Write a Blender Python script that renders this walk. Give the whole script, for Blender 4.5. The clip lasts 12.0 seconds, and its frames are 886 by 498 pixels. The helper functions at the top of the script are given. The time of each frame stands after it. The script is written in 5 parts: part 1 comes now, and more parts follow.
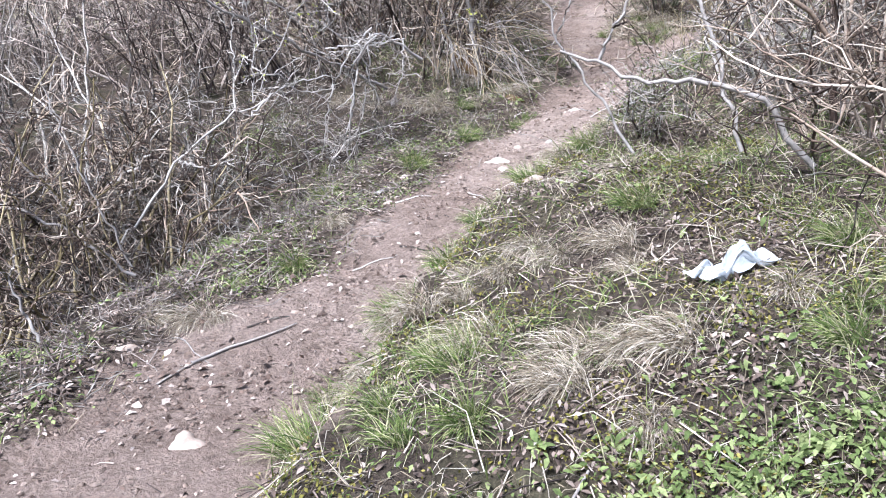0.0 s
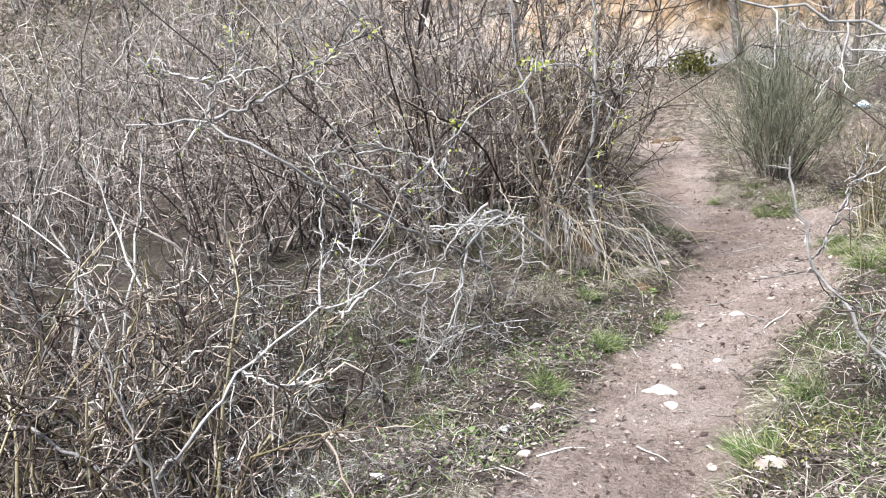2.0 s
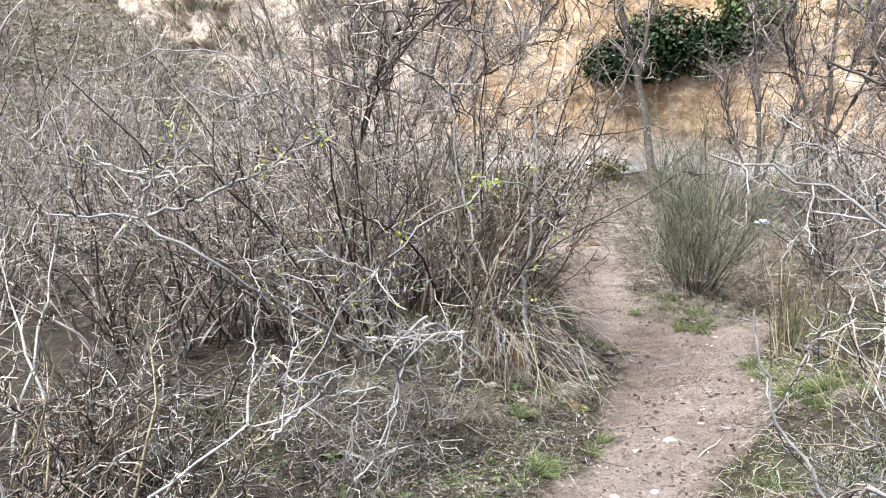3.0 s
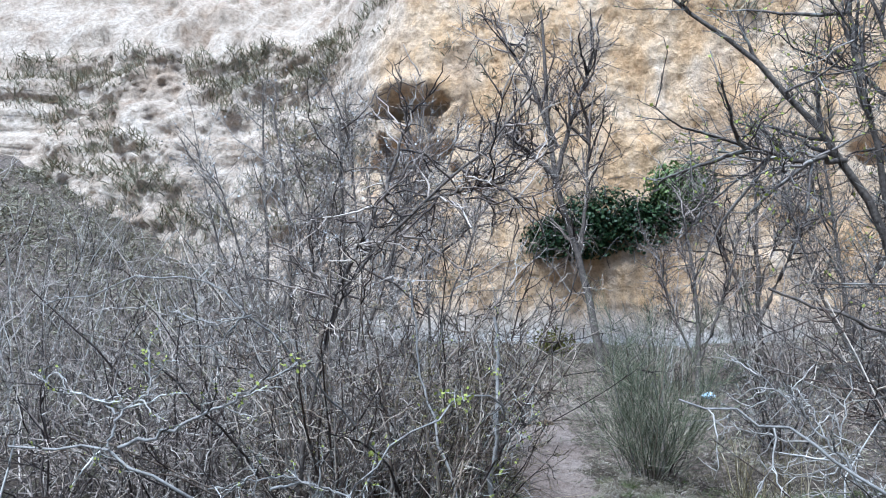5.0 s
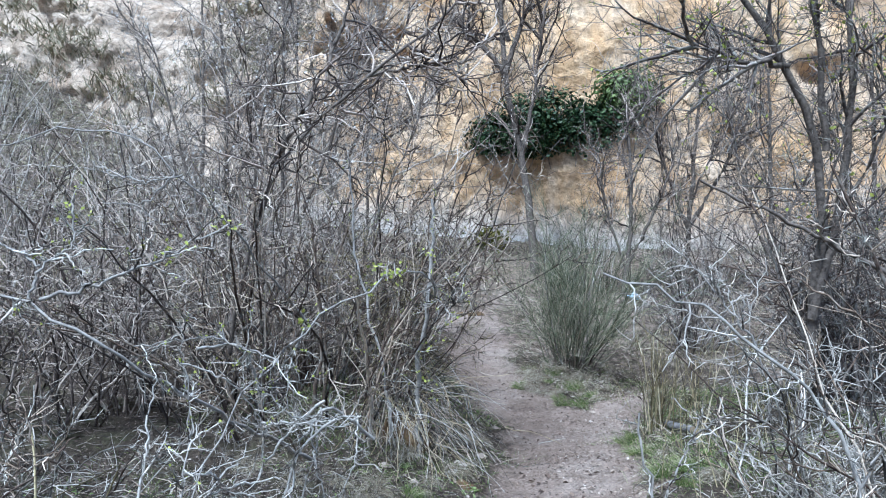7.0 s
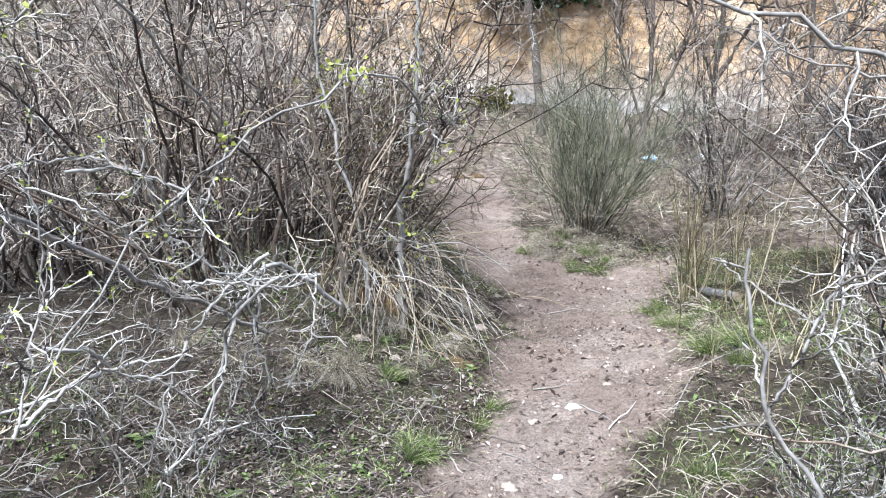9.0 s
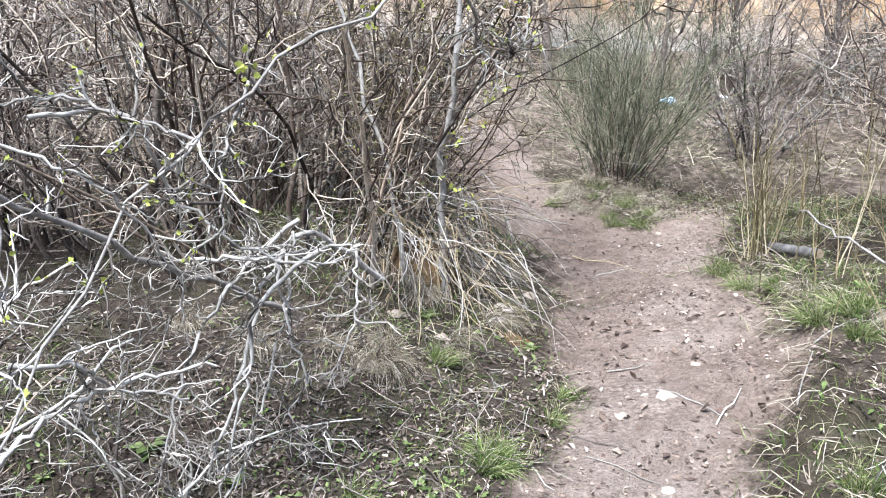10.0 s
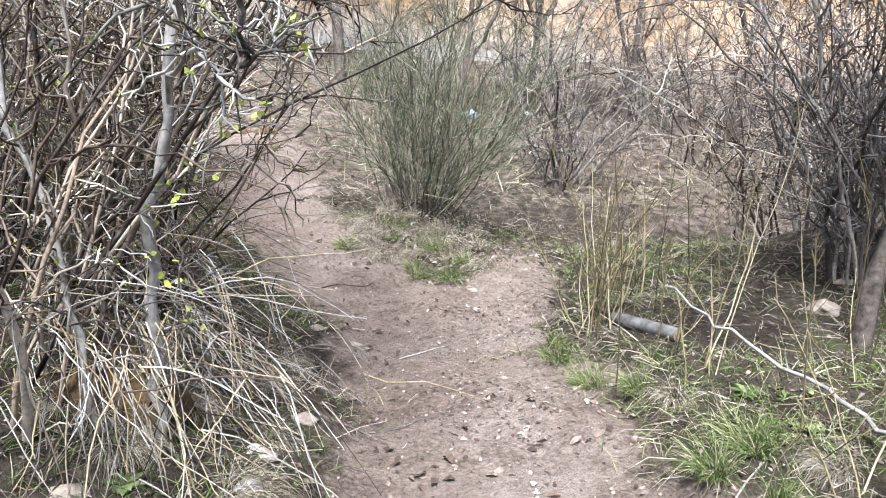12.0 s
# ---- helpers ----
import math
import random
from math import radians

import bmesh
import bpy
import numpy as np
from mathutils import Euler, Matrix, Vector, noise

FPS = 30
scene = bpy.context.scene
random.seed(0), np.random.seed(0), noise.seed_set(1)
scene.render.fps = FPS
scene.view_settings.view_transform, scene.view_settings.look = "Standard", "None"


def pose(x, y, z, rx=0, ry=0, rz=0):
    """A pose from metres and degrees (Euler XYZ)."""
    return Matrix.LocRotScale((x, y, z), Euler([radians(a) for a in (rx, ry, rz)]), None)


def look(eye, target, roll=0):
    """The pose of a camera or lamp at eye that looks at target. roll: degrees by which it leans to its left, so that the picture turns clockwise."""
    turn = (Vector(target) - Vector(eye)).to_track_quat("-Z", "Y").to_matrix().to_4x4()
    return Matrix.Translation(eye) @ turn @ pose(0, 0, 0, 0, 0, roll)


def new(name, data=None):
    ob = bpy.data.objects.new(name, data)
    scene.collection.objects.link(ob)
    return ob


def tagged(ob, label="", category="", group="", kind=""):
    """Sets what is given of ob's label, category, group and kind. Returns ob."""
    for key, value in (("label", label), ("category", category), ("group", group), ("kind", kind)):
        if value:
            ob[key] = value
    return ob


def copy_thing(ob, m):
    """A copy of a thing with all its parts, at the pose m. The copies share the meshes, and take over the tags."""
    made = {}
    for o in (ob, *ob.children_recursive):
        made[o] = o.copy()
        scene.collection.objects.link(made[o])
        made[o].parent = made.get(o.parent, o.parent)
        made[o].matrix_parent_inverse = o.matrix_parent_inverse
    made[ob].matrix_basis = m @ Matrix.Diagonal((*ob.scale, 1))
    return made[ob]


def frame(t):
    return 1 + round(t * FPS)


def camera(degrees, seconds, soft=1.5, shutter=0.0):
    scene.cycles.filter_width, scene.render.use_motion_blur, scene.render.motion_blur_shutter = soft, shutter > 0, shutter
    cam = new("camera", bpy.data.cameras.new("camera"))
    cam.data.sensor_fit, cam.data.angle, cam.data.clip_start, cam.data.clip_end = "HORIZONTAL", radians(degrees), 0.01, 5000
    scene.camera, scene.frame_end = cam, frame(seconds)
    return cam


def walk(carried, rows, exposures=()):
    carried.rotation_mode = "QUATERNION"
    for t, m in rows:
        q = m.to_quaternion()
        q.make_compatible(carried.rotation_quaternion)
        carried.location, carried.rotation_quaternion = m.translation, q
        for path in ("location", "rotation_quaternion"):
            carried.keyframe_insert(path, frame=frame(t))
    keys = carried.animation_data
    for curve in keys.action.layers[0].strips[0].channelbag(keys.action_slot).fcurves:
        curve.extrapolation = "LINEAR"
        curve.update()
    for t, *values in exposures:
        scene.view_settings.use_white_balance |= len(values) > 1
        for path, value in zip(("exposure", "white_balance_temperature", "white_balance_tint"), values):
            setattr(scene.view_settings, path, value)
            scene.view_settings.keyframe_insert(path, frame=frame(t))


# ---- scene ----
cam = camera(60.8, 12.0, 1.1)
PATH = [
    (0, (1.993, -3.061, 1.122), (1.445, -1.247, 0.48), -3.6),
    (0.5, (1.792, -2.609, 1.042), (1.044, -0.857, 0.433), -5.8),
    (1, (1.492, -2.381, 1.177), (0.667, -0.629, 0.676), -4.6),
    (1.2, (1.335, -2.318, 1.241), (0.529, -0.544, 0.789), -3.4),
    (1.5, (1.207, -2.23, 1.379), (0.46, -0.417, 0.987), -2.3),
    (2, (1.039, -1.948, 1.375), (0.414, -0.075, 1.058), -1.3),
    (2.5, (0.92, -1.819, 1.444), (0.401, 0.098, 1.209), 0.9),
    (3, (0.797, -1.848, 1.547), (0.402, 0.11, 1.445), 2.6),
    (3.5, (0.738, -1.961, 1.654), (0.428, 0.014, 1.735), 2.1),
    (3.7, (0.715, -1.98, 1.686), (0.426, -0.007, 1.835), 1.7),
    (5.3, (0.662, -2.048, 1.861), (0.409, -0.092, 2.192), 1.3),
    (5.5, (0.674, -2.029, 1.836), (0.436, -0.067, 2.144), 1.5),
    (6, (0.682, -2.029, 1.814), (0.486, -0.054, 2.056), 2.1),
    (6.5, (0.675, -2.014, 1.804), (0.534, -0.025, 1.961), 3.3),
    (7, (0.688, -2.009, 1.73), (0.595, -0.013, 1.796), 4.4),
    (7.5, (0.75, -1.846, 1.578), (0.692, 0.153, 1.548), 5.4),
    (7.7, (0.794, -1.682, 1.475), (0.755, 0.316, 1.4), 5.9),
    (9.3, (0.672, -0.525, 1.372), (0.579, 1.452, 1.083), 3.4),
    (9.5, (0.603, -0.368, 1.322), (0.501, 1.603, 1.002), 2.8),
    (10, (0.374, -0.047, 1.341), (0.35, 1.917, 0.962), 3.5),
    (10.5, (0.478, 0.321, 1.406), (0.619, 2.284, 1.045), 4.3),
    (11, (0.395, 0.628, 1.418), (0.685, 2.577, 1.076), 4.2),
    (11.5, (0.357, 0.954, 1.43), (0.792, 2.877, 1.096), 4.9),
    (12, (0.57, 1.419, 1.464), (1.079, 3.324, 1.13), 6.3),
]
EXPOSURES = [(0, 2.15, 5450, 15), (1.0, 2.13, 5620, 10), (3.0, 2.05, 5650, 9), (3.7, 1.87, 5430, 7), (5.3, 1.46, 4720, 4), (6.8, 1.57, 4750, 3), (7.7, 1.82, 5000, 4), (9.3, 2.12, 5420, 8), (12, 2.24, 5580, 9)]
walk(cam, [(t, look(eye, target, roll)) for t, eye, target, roll in PATH], EXPOSURES)

# ---- light ----
world = bpy.data.worlds.new("sky")
scene.world = world
world.use_nodes = True
wn = world.node_tree
sky = wn.nodes.new("ShaderNodeTexSky")
sky.sky_type, sky.sun_disc = "NISHITA", False
sky.sun_elevation, sky.sun_rotation = radians(59), radians(209)
sky.air_density, sky.dust_density, sky.ozone_density = 1.0, 3.0, 1.0
wn.nodes["Background"].inputs["Strength"].default_value = 0.062
wn.links.new(sky.outputs["Color"], wn.nodes["Background"].inputs["Color"])

sun = new("sun", bpy.data.lights.new("sun", "SUN"))
sun.data.energy, sun.data.angle, sun.data.color = 2.85, radians(12), (1.0, 0.97, 0.93)
sun.matrix_world = look((-5, -9, 17), (0, 0, 0))


# ---- materials ----
def material(name, rough=0.85, spec=0.25):
    m = bpy.data.materials.new(name)
    m.use_nodes = True
    b = m.node_tree.nodes["Principled BSDF"]
    b.inputs["Roughness"].default_value = rough
    b.inputs["Specular IOR Level"].default_value = spec
    return m, m.node_tree, b


def node(nt, kind, **inputs):
    n = nt.nodes.new(kind)
    for key, value in inputs.items():
        n.inputs[key.replace("_", " ")].default_value = value
    return n


def coords(nt):
    return nt.nodes.new("ShaderNodeNewGeometry").outputs["Position"]


def noise_tex(nt, scale, detail=6.0, rough=0.6, vec=None):
    n = node(nt, "ShaderNodeTexNoise", Scale=scale, Detail=detail, Roughness=rough)
    nt.links.new(vec or coords(nt), n.inputs["Vector"])
    return n.outputs["Fac"]


def ramp(nt, fac, stops):
    r = nt.nodes.new("ShaderNodeValToRGB")
    e = r.color_ramp.elements
    while len(e) < len(stops):
        e.new(0.5)
    for el, (p, c) in zip(e, stops):
        el.position, el.color = p, (*c, 1)
    nt.links.new(fac, r.inputs["Fac"])
    return r.outputs["Color"]


def mix(nt, fac, a, b, kind="MIX"):
    n = nt.nodes.new("ShaderNodeMix")
    n.data_type, n.blend_type = "RGBA", kind
    for s, v in ((n.inputs["Factor"], fac), (n.inputs["A"], a), (n.inputs["B"], b)):
        if isinstance(v, (float, int)):
            s.default_value = v
        elif isinstance(v, tuple):
            s.default_value = (*v, 1)
        else:
            nt.links.new(v, s)
    return n.outputs["Result"]


def bump(nt, b, height, strength, distance):
    n = node(nt, "ShaderNodeBump", Strength=strength, Distance=distance)
    nt.links.new(height, n.inputs["Height"])
    nt.links.new(n.outputs["Normal"], b.inputs["Normal"])


def island(nt):
    return nt.nodes.new("ShaderNodeNewGeometry").outputs["Random Per Island"]


def strand_material(name, stops, rough=0.85, grain=60.0, through_light=0.0, patch=0.0):
    """Bark, straw or leaf: every strand takes its own tone from the stops, with a fine grain over it."""
    m, nt, b = material(name, rough)
    own = nt.nodes.new("ShaderNodeMath")
    nt.links.new(island(nt), own.inputs[0])
    nt.links.new(nt.nodes.new("ShaderNodeObjectInfo").outputs["Random"], own.inputs[1])
    tone = nt.nodes.new("ShaderNodeMath")
    tone.operation = "FRACT"
    nt.links.new(own.outputs[0], tone.inputs[0])
    c = ramp(nt, tone.outputs[0], stops)
    g = ramp(nt, noise_tex(nt, grain, 4.0), [(0.3, (0.55, 0.55, 0.55)), (0.7, (1.25, 1.22, 1.2))])
    c = mix(nt, 1.0, c, g, "MULTIPLY")
    if patch:
        lichen = ramp(nt, noise_tex(nt, 9.0, 5.0), [(0.52, (0, 0, 0)), (0.64, (1, 1, 1))])
        grey = mix(nt, patch, c, (0.40, 0.39, 0.33))
        c = mix(nt, lichen, c, grey)
    nt.links.new(c, b.inputs["Base Color"])
    if through_light:
        t = nt.nodes.new("ShaderNodeBsdfTranslucent")
        nt.links.new(c, t.inputs["Color"])
        s = node(nt, "ShaderNodeMixShader", Fac=through_light)
        nt.links.new(b.outputs[0], s.inputs[1])
        nt.links.new(t.outputs[0], s.inputs[2])
        nt.links.new(s.outputs[0], nt.nodes["Material Output"].inputs["Surface"])
    return m


BARK_GREY = strand_material("grey_bark", [(0, (0.03, 0.025, 0.02)), (0.48, (0.10, 0.084, 0.07)), (0.68, (0.38, 0.345, 0.295)), (1, (0.70, 0.66, 0.59))], patch=0.45)
BARK_BROWN = strand_material("brown_bark", [(0, (0.025, 0.017, 0.013)), (0.5, (0.085, 0.058, 0.042)), (0.74, (0.30, 0.23, 0.165)), (1, (0.64, 0.54, 0.43))], patch=0.3)
BARK_DARK = strand_material("dark_bark", [(0, (0.05, 0.04, 0.034)), (0.6, (0.13, 0.105, 0.09)), (1, (0.32, 0.28, 0.24))], patch=0.5)
BARK_OLIVE = strand_material("olive_bark", [(0, (0.04, 0.033, 0.016)), (0.5, (0.15, 0.12, 0.055)), (1, (0.52, 0.44, 0.26))])
BARK_PALE = strand_material("pale_dead_wood", [(0, (0.10, 0.087, 0.072)), (0.5, (0.32, 0.29, 0.25)), (1, (0.58, 0.54, 0.475))])
BARK_MAUVE = strand_material("mauve_twig", [(0, (0.03, 0.023, 0.02)), (0.5, (0.11, 0.085, 0.07)), (0.75, (0.34, 0.275, 0.225)), (1, (0.64, 0.55, 0.46))])
STRAW = strand_material("straw", [(0, (0.28, 0.21, 0.11)), (0.5, (0.46, 0.37, 0.22)), (1, (0.64, 0.55, 0.38))], through_light=0.2)
BROOM = strand_material("broom_shoot", [(0, (0.03, 0.04, 0.02)), (0.4, (0.10, 0.115, 0.06)), (0.75, (0.23, 0.225, 0.14)), (1, (0.45, 0.41, 0.30))])
GRASS = strand_material("green_grass", [(0, (0.06, 0.10, 0.025)), (0.45, (0.14, 0.20, 0.05)), (0.7, (0.27, 0.30, 0.11)), (1, (0.58, 0.53, 0.36))], through_light=0.3)
GRASS_DRY = strand_material("dry_grass", [(0, (0.09, 0.07, 0.045)), (0.4, (0.27, 0.225, 0.155)), (0.8, (0.47, 0.42, 0.32)), (1, (0.64, 0.59, 0.49))], through_light=0.25)
LITTER = strand_material("leaf_litter", [(0, (0.05, 0.036, 0.028)), (0.5, (0.14, 0.105, 0.082)), (0.8, (0.25, 0.20, 0.162)), (1, (0.40, 0.345, 0.295))], through_light=0.1)
WEED = strand_material("weed_leaf", [(0, (0.085, 0.12, 0.035)), (0.5, (0.17, 0.225, 0.075)), (1, (0.31, 0.355, 0.15))], rough=0.8, through_light=0.35)
IVY = strand_material("ivy_leaf", [(0, (0.015, 0.032, 0.012)), (0.6, (0.035, 0.065, 0.022)), (1, (0.085, 0.12, 0.05))], rough=0.45, through_light=0.1)
BUD = strand_material("spring_bud", [(0, (0.30, 0.34, 0.06)), (1, (0.55, 0.58, 0.14))], rough=0.6, through_light=0.35)
BLOSSOM = strand_material("grey_catkin", [(0, (0.30, 0.28, 0.25)), (1, (0.62, 0.60, 0.56))])
MOSS = strand_material("moss", [(0, (0.07, 0.07, 0.012)), (0.5, (0.14, 0.13, 0.025)), (1, (0.24, 0.21, 0.06))], through_light=0.1)
FAR_TWIG = strand_material("far_twig", [(0, (0.10, 0.08, 0.066)), (0.4, (0.24, 0.20, 0.165)), (0.75, (0.42, 0.36, 0.30)), (1, (0.62, 0.56, 0.48))])
IVY_NEW = strand_material("young_ivy_leaf", [(0, (0.08, 0.12, 0.035)), (1, (0.24, 0.31, 0.11))], rough=0.55, through_light=0.2)
SCRUB = strand_material("cliff_scrub", [(0, (0.12, 0.11, 0.065)), (0.5, (0.27, 0.245, 0.16)), (1, (0.48, 0.43, 0.31))])


def ground_material():
    m, nt, b = material("soil", 0.95, 0.15)
    at = nt.nodes.new("ShaderNodeAttribute")
    at.attribute_name = "trodden"
    big, mid, fine = noise_tex(nt, 1.3), noise_tex(nt, 9.0, 8.0, 0.7), noise_tex(nt, 70.0, 6.0, 0.7)
    dirt = ramp(nt, big, [(0.3, (0.225, 0.172, 0.137)), (0.5, (0.31, 0.246, 0.20)), (0.72, (0.395, 0.33, 0.276))])
    dirt = mix(nt, 1.0, dirt, ramp(nt, mid, [(0.3, (0.72, 0.70, 0.68)), (0.7, (1.2, 1.2, 1.2))]), "MULTIPLY")
    duff = ramp(nt, mid, [(0.25, (0.03, 0.023, 0.017)), (0.5, (0.075, 0.058, 0.043)), (0.75, (0.17, 0.14, 0.105))])
    green = ramp(nt, noise_tex(nt, 2.2, 5.0), [(0.48, (0, 0, 0)), (0.66, (0.28, 0.28, 0.28))])
    duff = mix(nt, green, duff, (0.085, 0.105, 0.035))
    edge = nt.nodes.new("ShaderNodeMath")
    edge.operation = "MULTIPLY_ADD"
    nt.links.new(mid, edge.inputs[0])
    edge.inputs[1].default_value = 1.5
    nt.links.new(at.outputs["Fac"], edge.inputs[2])
    half = nt.nodes.new("ShaderNodeMath")
    half.operation = "MULTIPLY"
    half.inputs[1].default_value = 0.6
    nt.links.new(edge.outputs[0], half.inputs[0])
    mask = ramp(nt, half.outputs[0], [(0.55, (0, 0, 0)), (0.85, (1, 1, 1))])
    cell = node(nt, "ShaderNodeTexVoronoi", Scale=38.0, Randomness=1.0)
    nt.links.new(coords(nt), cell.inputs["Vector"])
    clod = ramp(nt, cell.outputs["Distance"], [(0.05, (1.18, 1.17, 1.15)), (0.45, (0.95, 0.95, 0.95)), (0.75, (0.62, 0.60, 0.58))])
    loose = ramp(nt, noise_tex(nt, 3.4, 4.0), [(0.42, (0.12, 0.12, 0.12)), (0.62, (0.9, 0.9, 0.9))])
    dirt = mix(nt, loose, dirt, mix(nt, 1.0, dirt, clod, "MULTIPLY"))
    c = mix(nt, mask, duff, dirt)
    c = mix(nt, 1.0, c, ramp(nt, fine, [(0.3, (0.62, 0.6, 0.6)), (0.72, (1.28, 1.26, 1.25))]), "MULTIPLY")
    nt.links.new(c, b.inputs["Base Color"])
    h = mix(nt, 0.5, mid, fine)
    bump(nt, b, h, 1.0, 0.075)
    return m


def cliff_material():
    m, nt, b = material("cliff_rock", 0.95, 0.15)
    p = coords(nt)
    sep = nt.nodes.new("ShaderNodeSeparateXYZ")
    nt.links.new(p, sep.inputs[0])
    stretch = node(nt, "ShaderNodeMapping", Scale=(1.0, 1.0, 0.55))
    nt.links.new(p, stretch.inputs["Vector"])
    v = stretch.outputs[0]
    big, mid = noise_tex(nt, 0.22, 4.0, 0.5, v), noise_tex(nt, 1.1, 8.0, 0.65, v)
    fine = noise_tex(nt, 7.0, 8.0, 0.7)
    ochre = ramp(nt, mid, [(0.28, (0.44, 0.26, 0.12)), (0.42, (0.57, 0.375, 0.20)), (0.55, (0.62, 0.45, 0.285)), (0.7, (0.60, 0.49, 0.37))])
    grey = ramp(nt, mid, [(0.32, (0.28, 0.20, 0.135)), (0.45, (0.44, 0.345, 0.255)), (0.6, (0.55, 0.45, 0.35)), (0.75, (0.58, 0.49, 0.40))])
    side = nt.nodes.new("ShaderNodeMath")
    side.operation = "MULTIPLY_ADD"
    nt.links.new(sep.outputs["X"], side.inputs[0])
    side.inputs[1].default_value = 0.10
    side.inputs[2].default_value = 0.62
    blend = nt.nodes.new("ShaderNodeMath")
    blend.operation = "MULTIPLY_ADD"
    nt.links.new(big, blend.inputs[0])
    blend.inputs[1].default_value = 1.6
    blend.inputs[2].default_value = -0.8
    add = nt.nodes.new("ShaderNodeMath")
    nt.links.new(side.outputs[0], add.inputs[0])
    nt.links.new(blend.outputs[0], add.inputs[1])
    tint = ramp(nt, add.outputs[0], [(0.1, (0, 0, 0)), (0.5, (1, 1, 1))])
    c = mix(nt, tint, grey, ochre)
    foot = node(nt, "ShaderNodeMapRange", From_Min=3.7, From_Max=2.6)
    nt.links.new(sep.outputs["Z"], foot.inputs["Value"])
    c = mix(nt, foot.outputs[0], c, (0.50, 0.48, 0.45))
    stain = ramp(nt, noise_tex(nt, 0.55, 6.0, 0.6, v), [(0.56, (1, 1, 1)), (0.72, (0.66, 0.58, 0.50))])
    c = mix(nt, 1.0, c, stain, "MULTIPLY")
    c = mix(nt, 1.0, c, ramp(nt, fine, [(0.3, (0.5, 0.47, 0.44)), (0.5, (0.95, 0.95, 0.95)), (0.65, (1.18, 1.18, 1.18))]), "MULTIPLY")
    nt.links.new(c, b.inputs["Base Color"])
    ragged = noise_tex(nt, 2.6, 9.0, 0.72)
    bump(nt, b, mix(nt, 0.55, mix(nt, 0.5, mid, fine), ragged), 1.0, 0.32)
    return m


def plain_material(name, low, high, scale, rough=0.9, depth=0.004):
    m, nt, b = material(name, rough)
    n = noise_tex(nt, scale, 8.0, 0.65)
    nt.links.new(ramp(nt, n, [(0.3, low), (0.7, high)]), b.inputs["Base Color"])
    bump(nt, b, n, 0.6, depth)
    return m


SOIL, CLIFF = ground_material(), cliff_material()
STONE = plain_material("limestone", (0.20, 0.155, 0.12), (0.38, 0.315, 0.255), 25.0)
STONE_PALE = plain_material("pale_limestone", (0.28, 0.23, 0.185), (0.47, 0.41, 0.35), 25.0)
TRUNK = plain_material("trunk_bark", (0.03, 0.024, 0.02), (0.19, 0.155, 0.125), 28.0, 0.9, 0.01)
TRUNK_PALE = plain_material("lichened_bark", (0.13, 0.115, 0.10), (0.36, 0.33, 0.29), 22.0, 0.9, 0.01)
BLEACHED = plain_material("bleached_bark", (0.20, 0.18, 0.155), (0.50, 0.465, 0.41), 18.0, 0.9, 0.008)
STONE_GREY = plain_material("grey_stone", (0.30, 0.28, 0.25), (0.52, 0.50, 0.46), 30.0)
FOAM = plain_material("crumpled_plastic", (0.42, 0.46, 0.48), (0.66, 0.69, 0.69), 22.0, 0.5, 0.01)
BLUE = plain_material("blue_plastic", (0.25, 0.45, 0.62), (0.72, 0.82, 0.88), 9.0, 0.4)
RED = plain_material("red_plastic", (0.45, 0.06, 0.06), (0.6, 0.12, 0.1), 12.0, 0.45)
OCHRE_SOIL = plain_material("ochre_soil", (0.04, 0.026, 0.013), (0.15, 0.095, 0.046), 30.0, 0.95, 0.03)
LOG = plain_material("weathered_log", (0.055, 0.048, 0.043), (0.27, 0.255, 0.24), 12.0, 0.85, 0.008)
LOG_END = plain_material("cut_wood", (0.17, 0.125, 0.08), (0.32, 0.245, 0.16), 30.0)

# ---- the lie of the land ----
rng = np.random.default_rng(7)
WAVES = [(rng.normal(size=2) * f, rng.uniform(0, 6.28), a) for f, a in ((1.5, 0.03), (1.7, 0.03), (3.5, 0.018), (4.2, 0.018), (8, 0.009), (9, 0.009), (17, 0.005), (21, 0.005)) for _ in range(2)]
TRAIL_Y = [-9, -3.0, -1.4, -0.3, 1.2, 2.5, 3.3, 4.5, 5.5, 6.8, 8.5, 10.7, 14]
TRAIL_X = [0.3, 0.4, 0.42, 0.50, 0.80, 1.12, 1.45, 1.70, 1.62, 0.98, 0.80, 0.62, 0.2]
TRAIL_W = [0.5, 0.5, 0.52, 0.44, 0.40, 0.42, 0.50, 0.60, 0.64, 0.45, 0.52, 0.56, 0.5]
RISE_Y = [-40, -9, -3, -1, 0, 1, 2, 3, 4.3, 5.5, 7, 8.8, 10.55, 10.75, 13, 15.9, 22]
RISE_Z = [-3, -0.7, -0.28, -0.22, -0.18, -0.13, -0.01, 0.08, 0.15, 0.24, 0.45, 0.78, 1.06, 1.16, 1.72, 2.45, 4.0]


def step(a, b, v):
    t = np.clip((np.asarray(v, float) - a) / (b - a), 0, 1)
    return t * t * (3 - 2 * t)


def hill(x, y, cx, cy, sx, sy):
    return np.exp(-((x - cx) / sx) ** 2 - ((y - cy) / sy) ** 2)


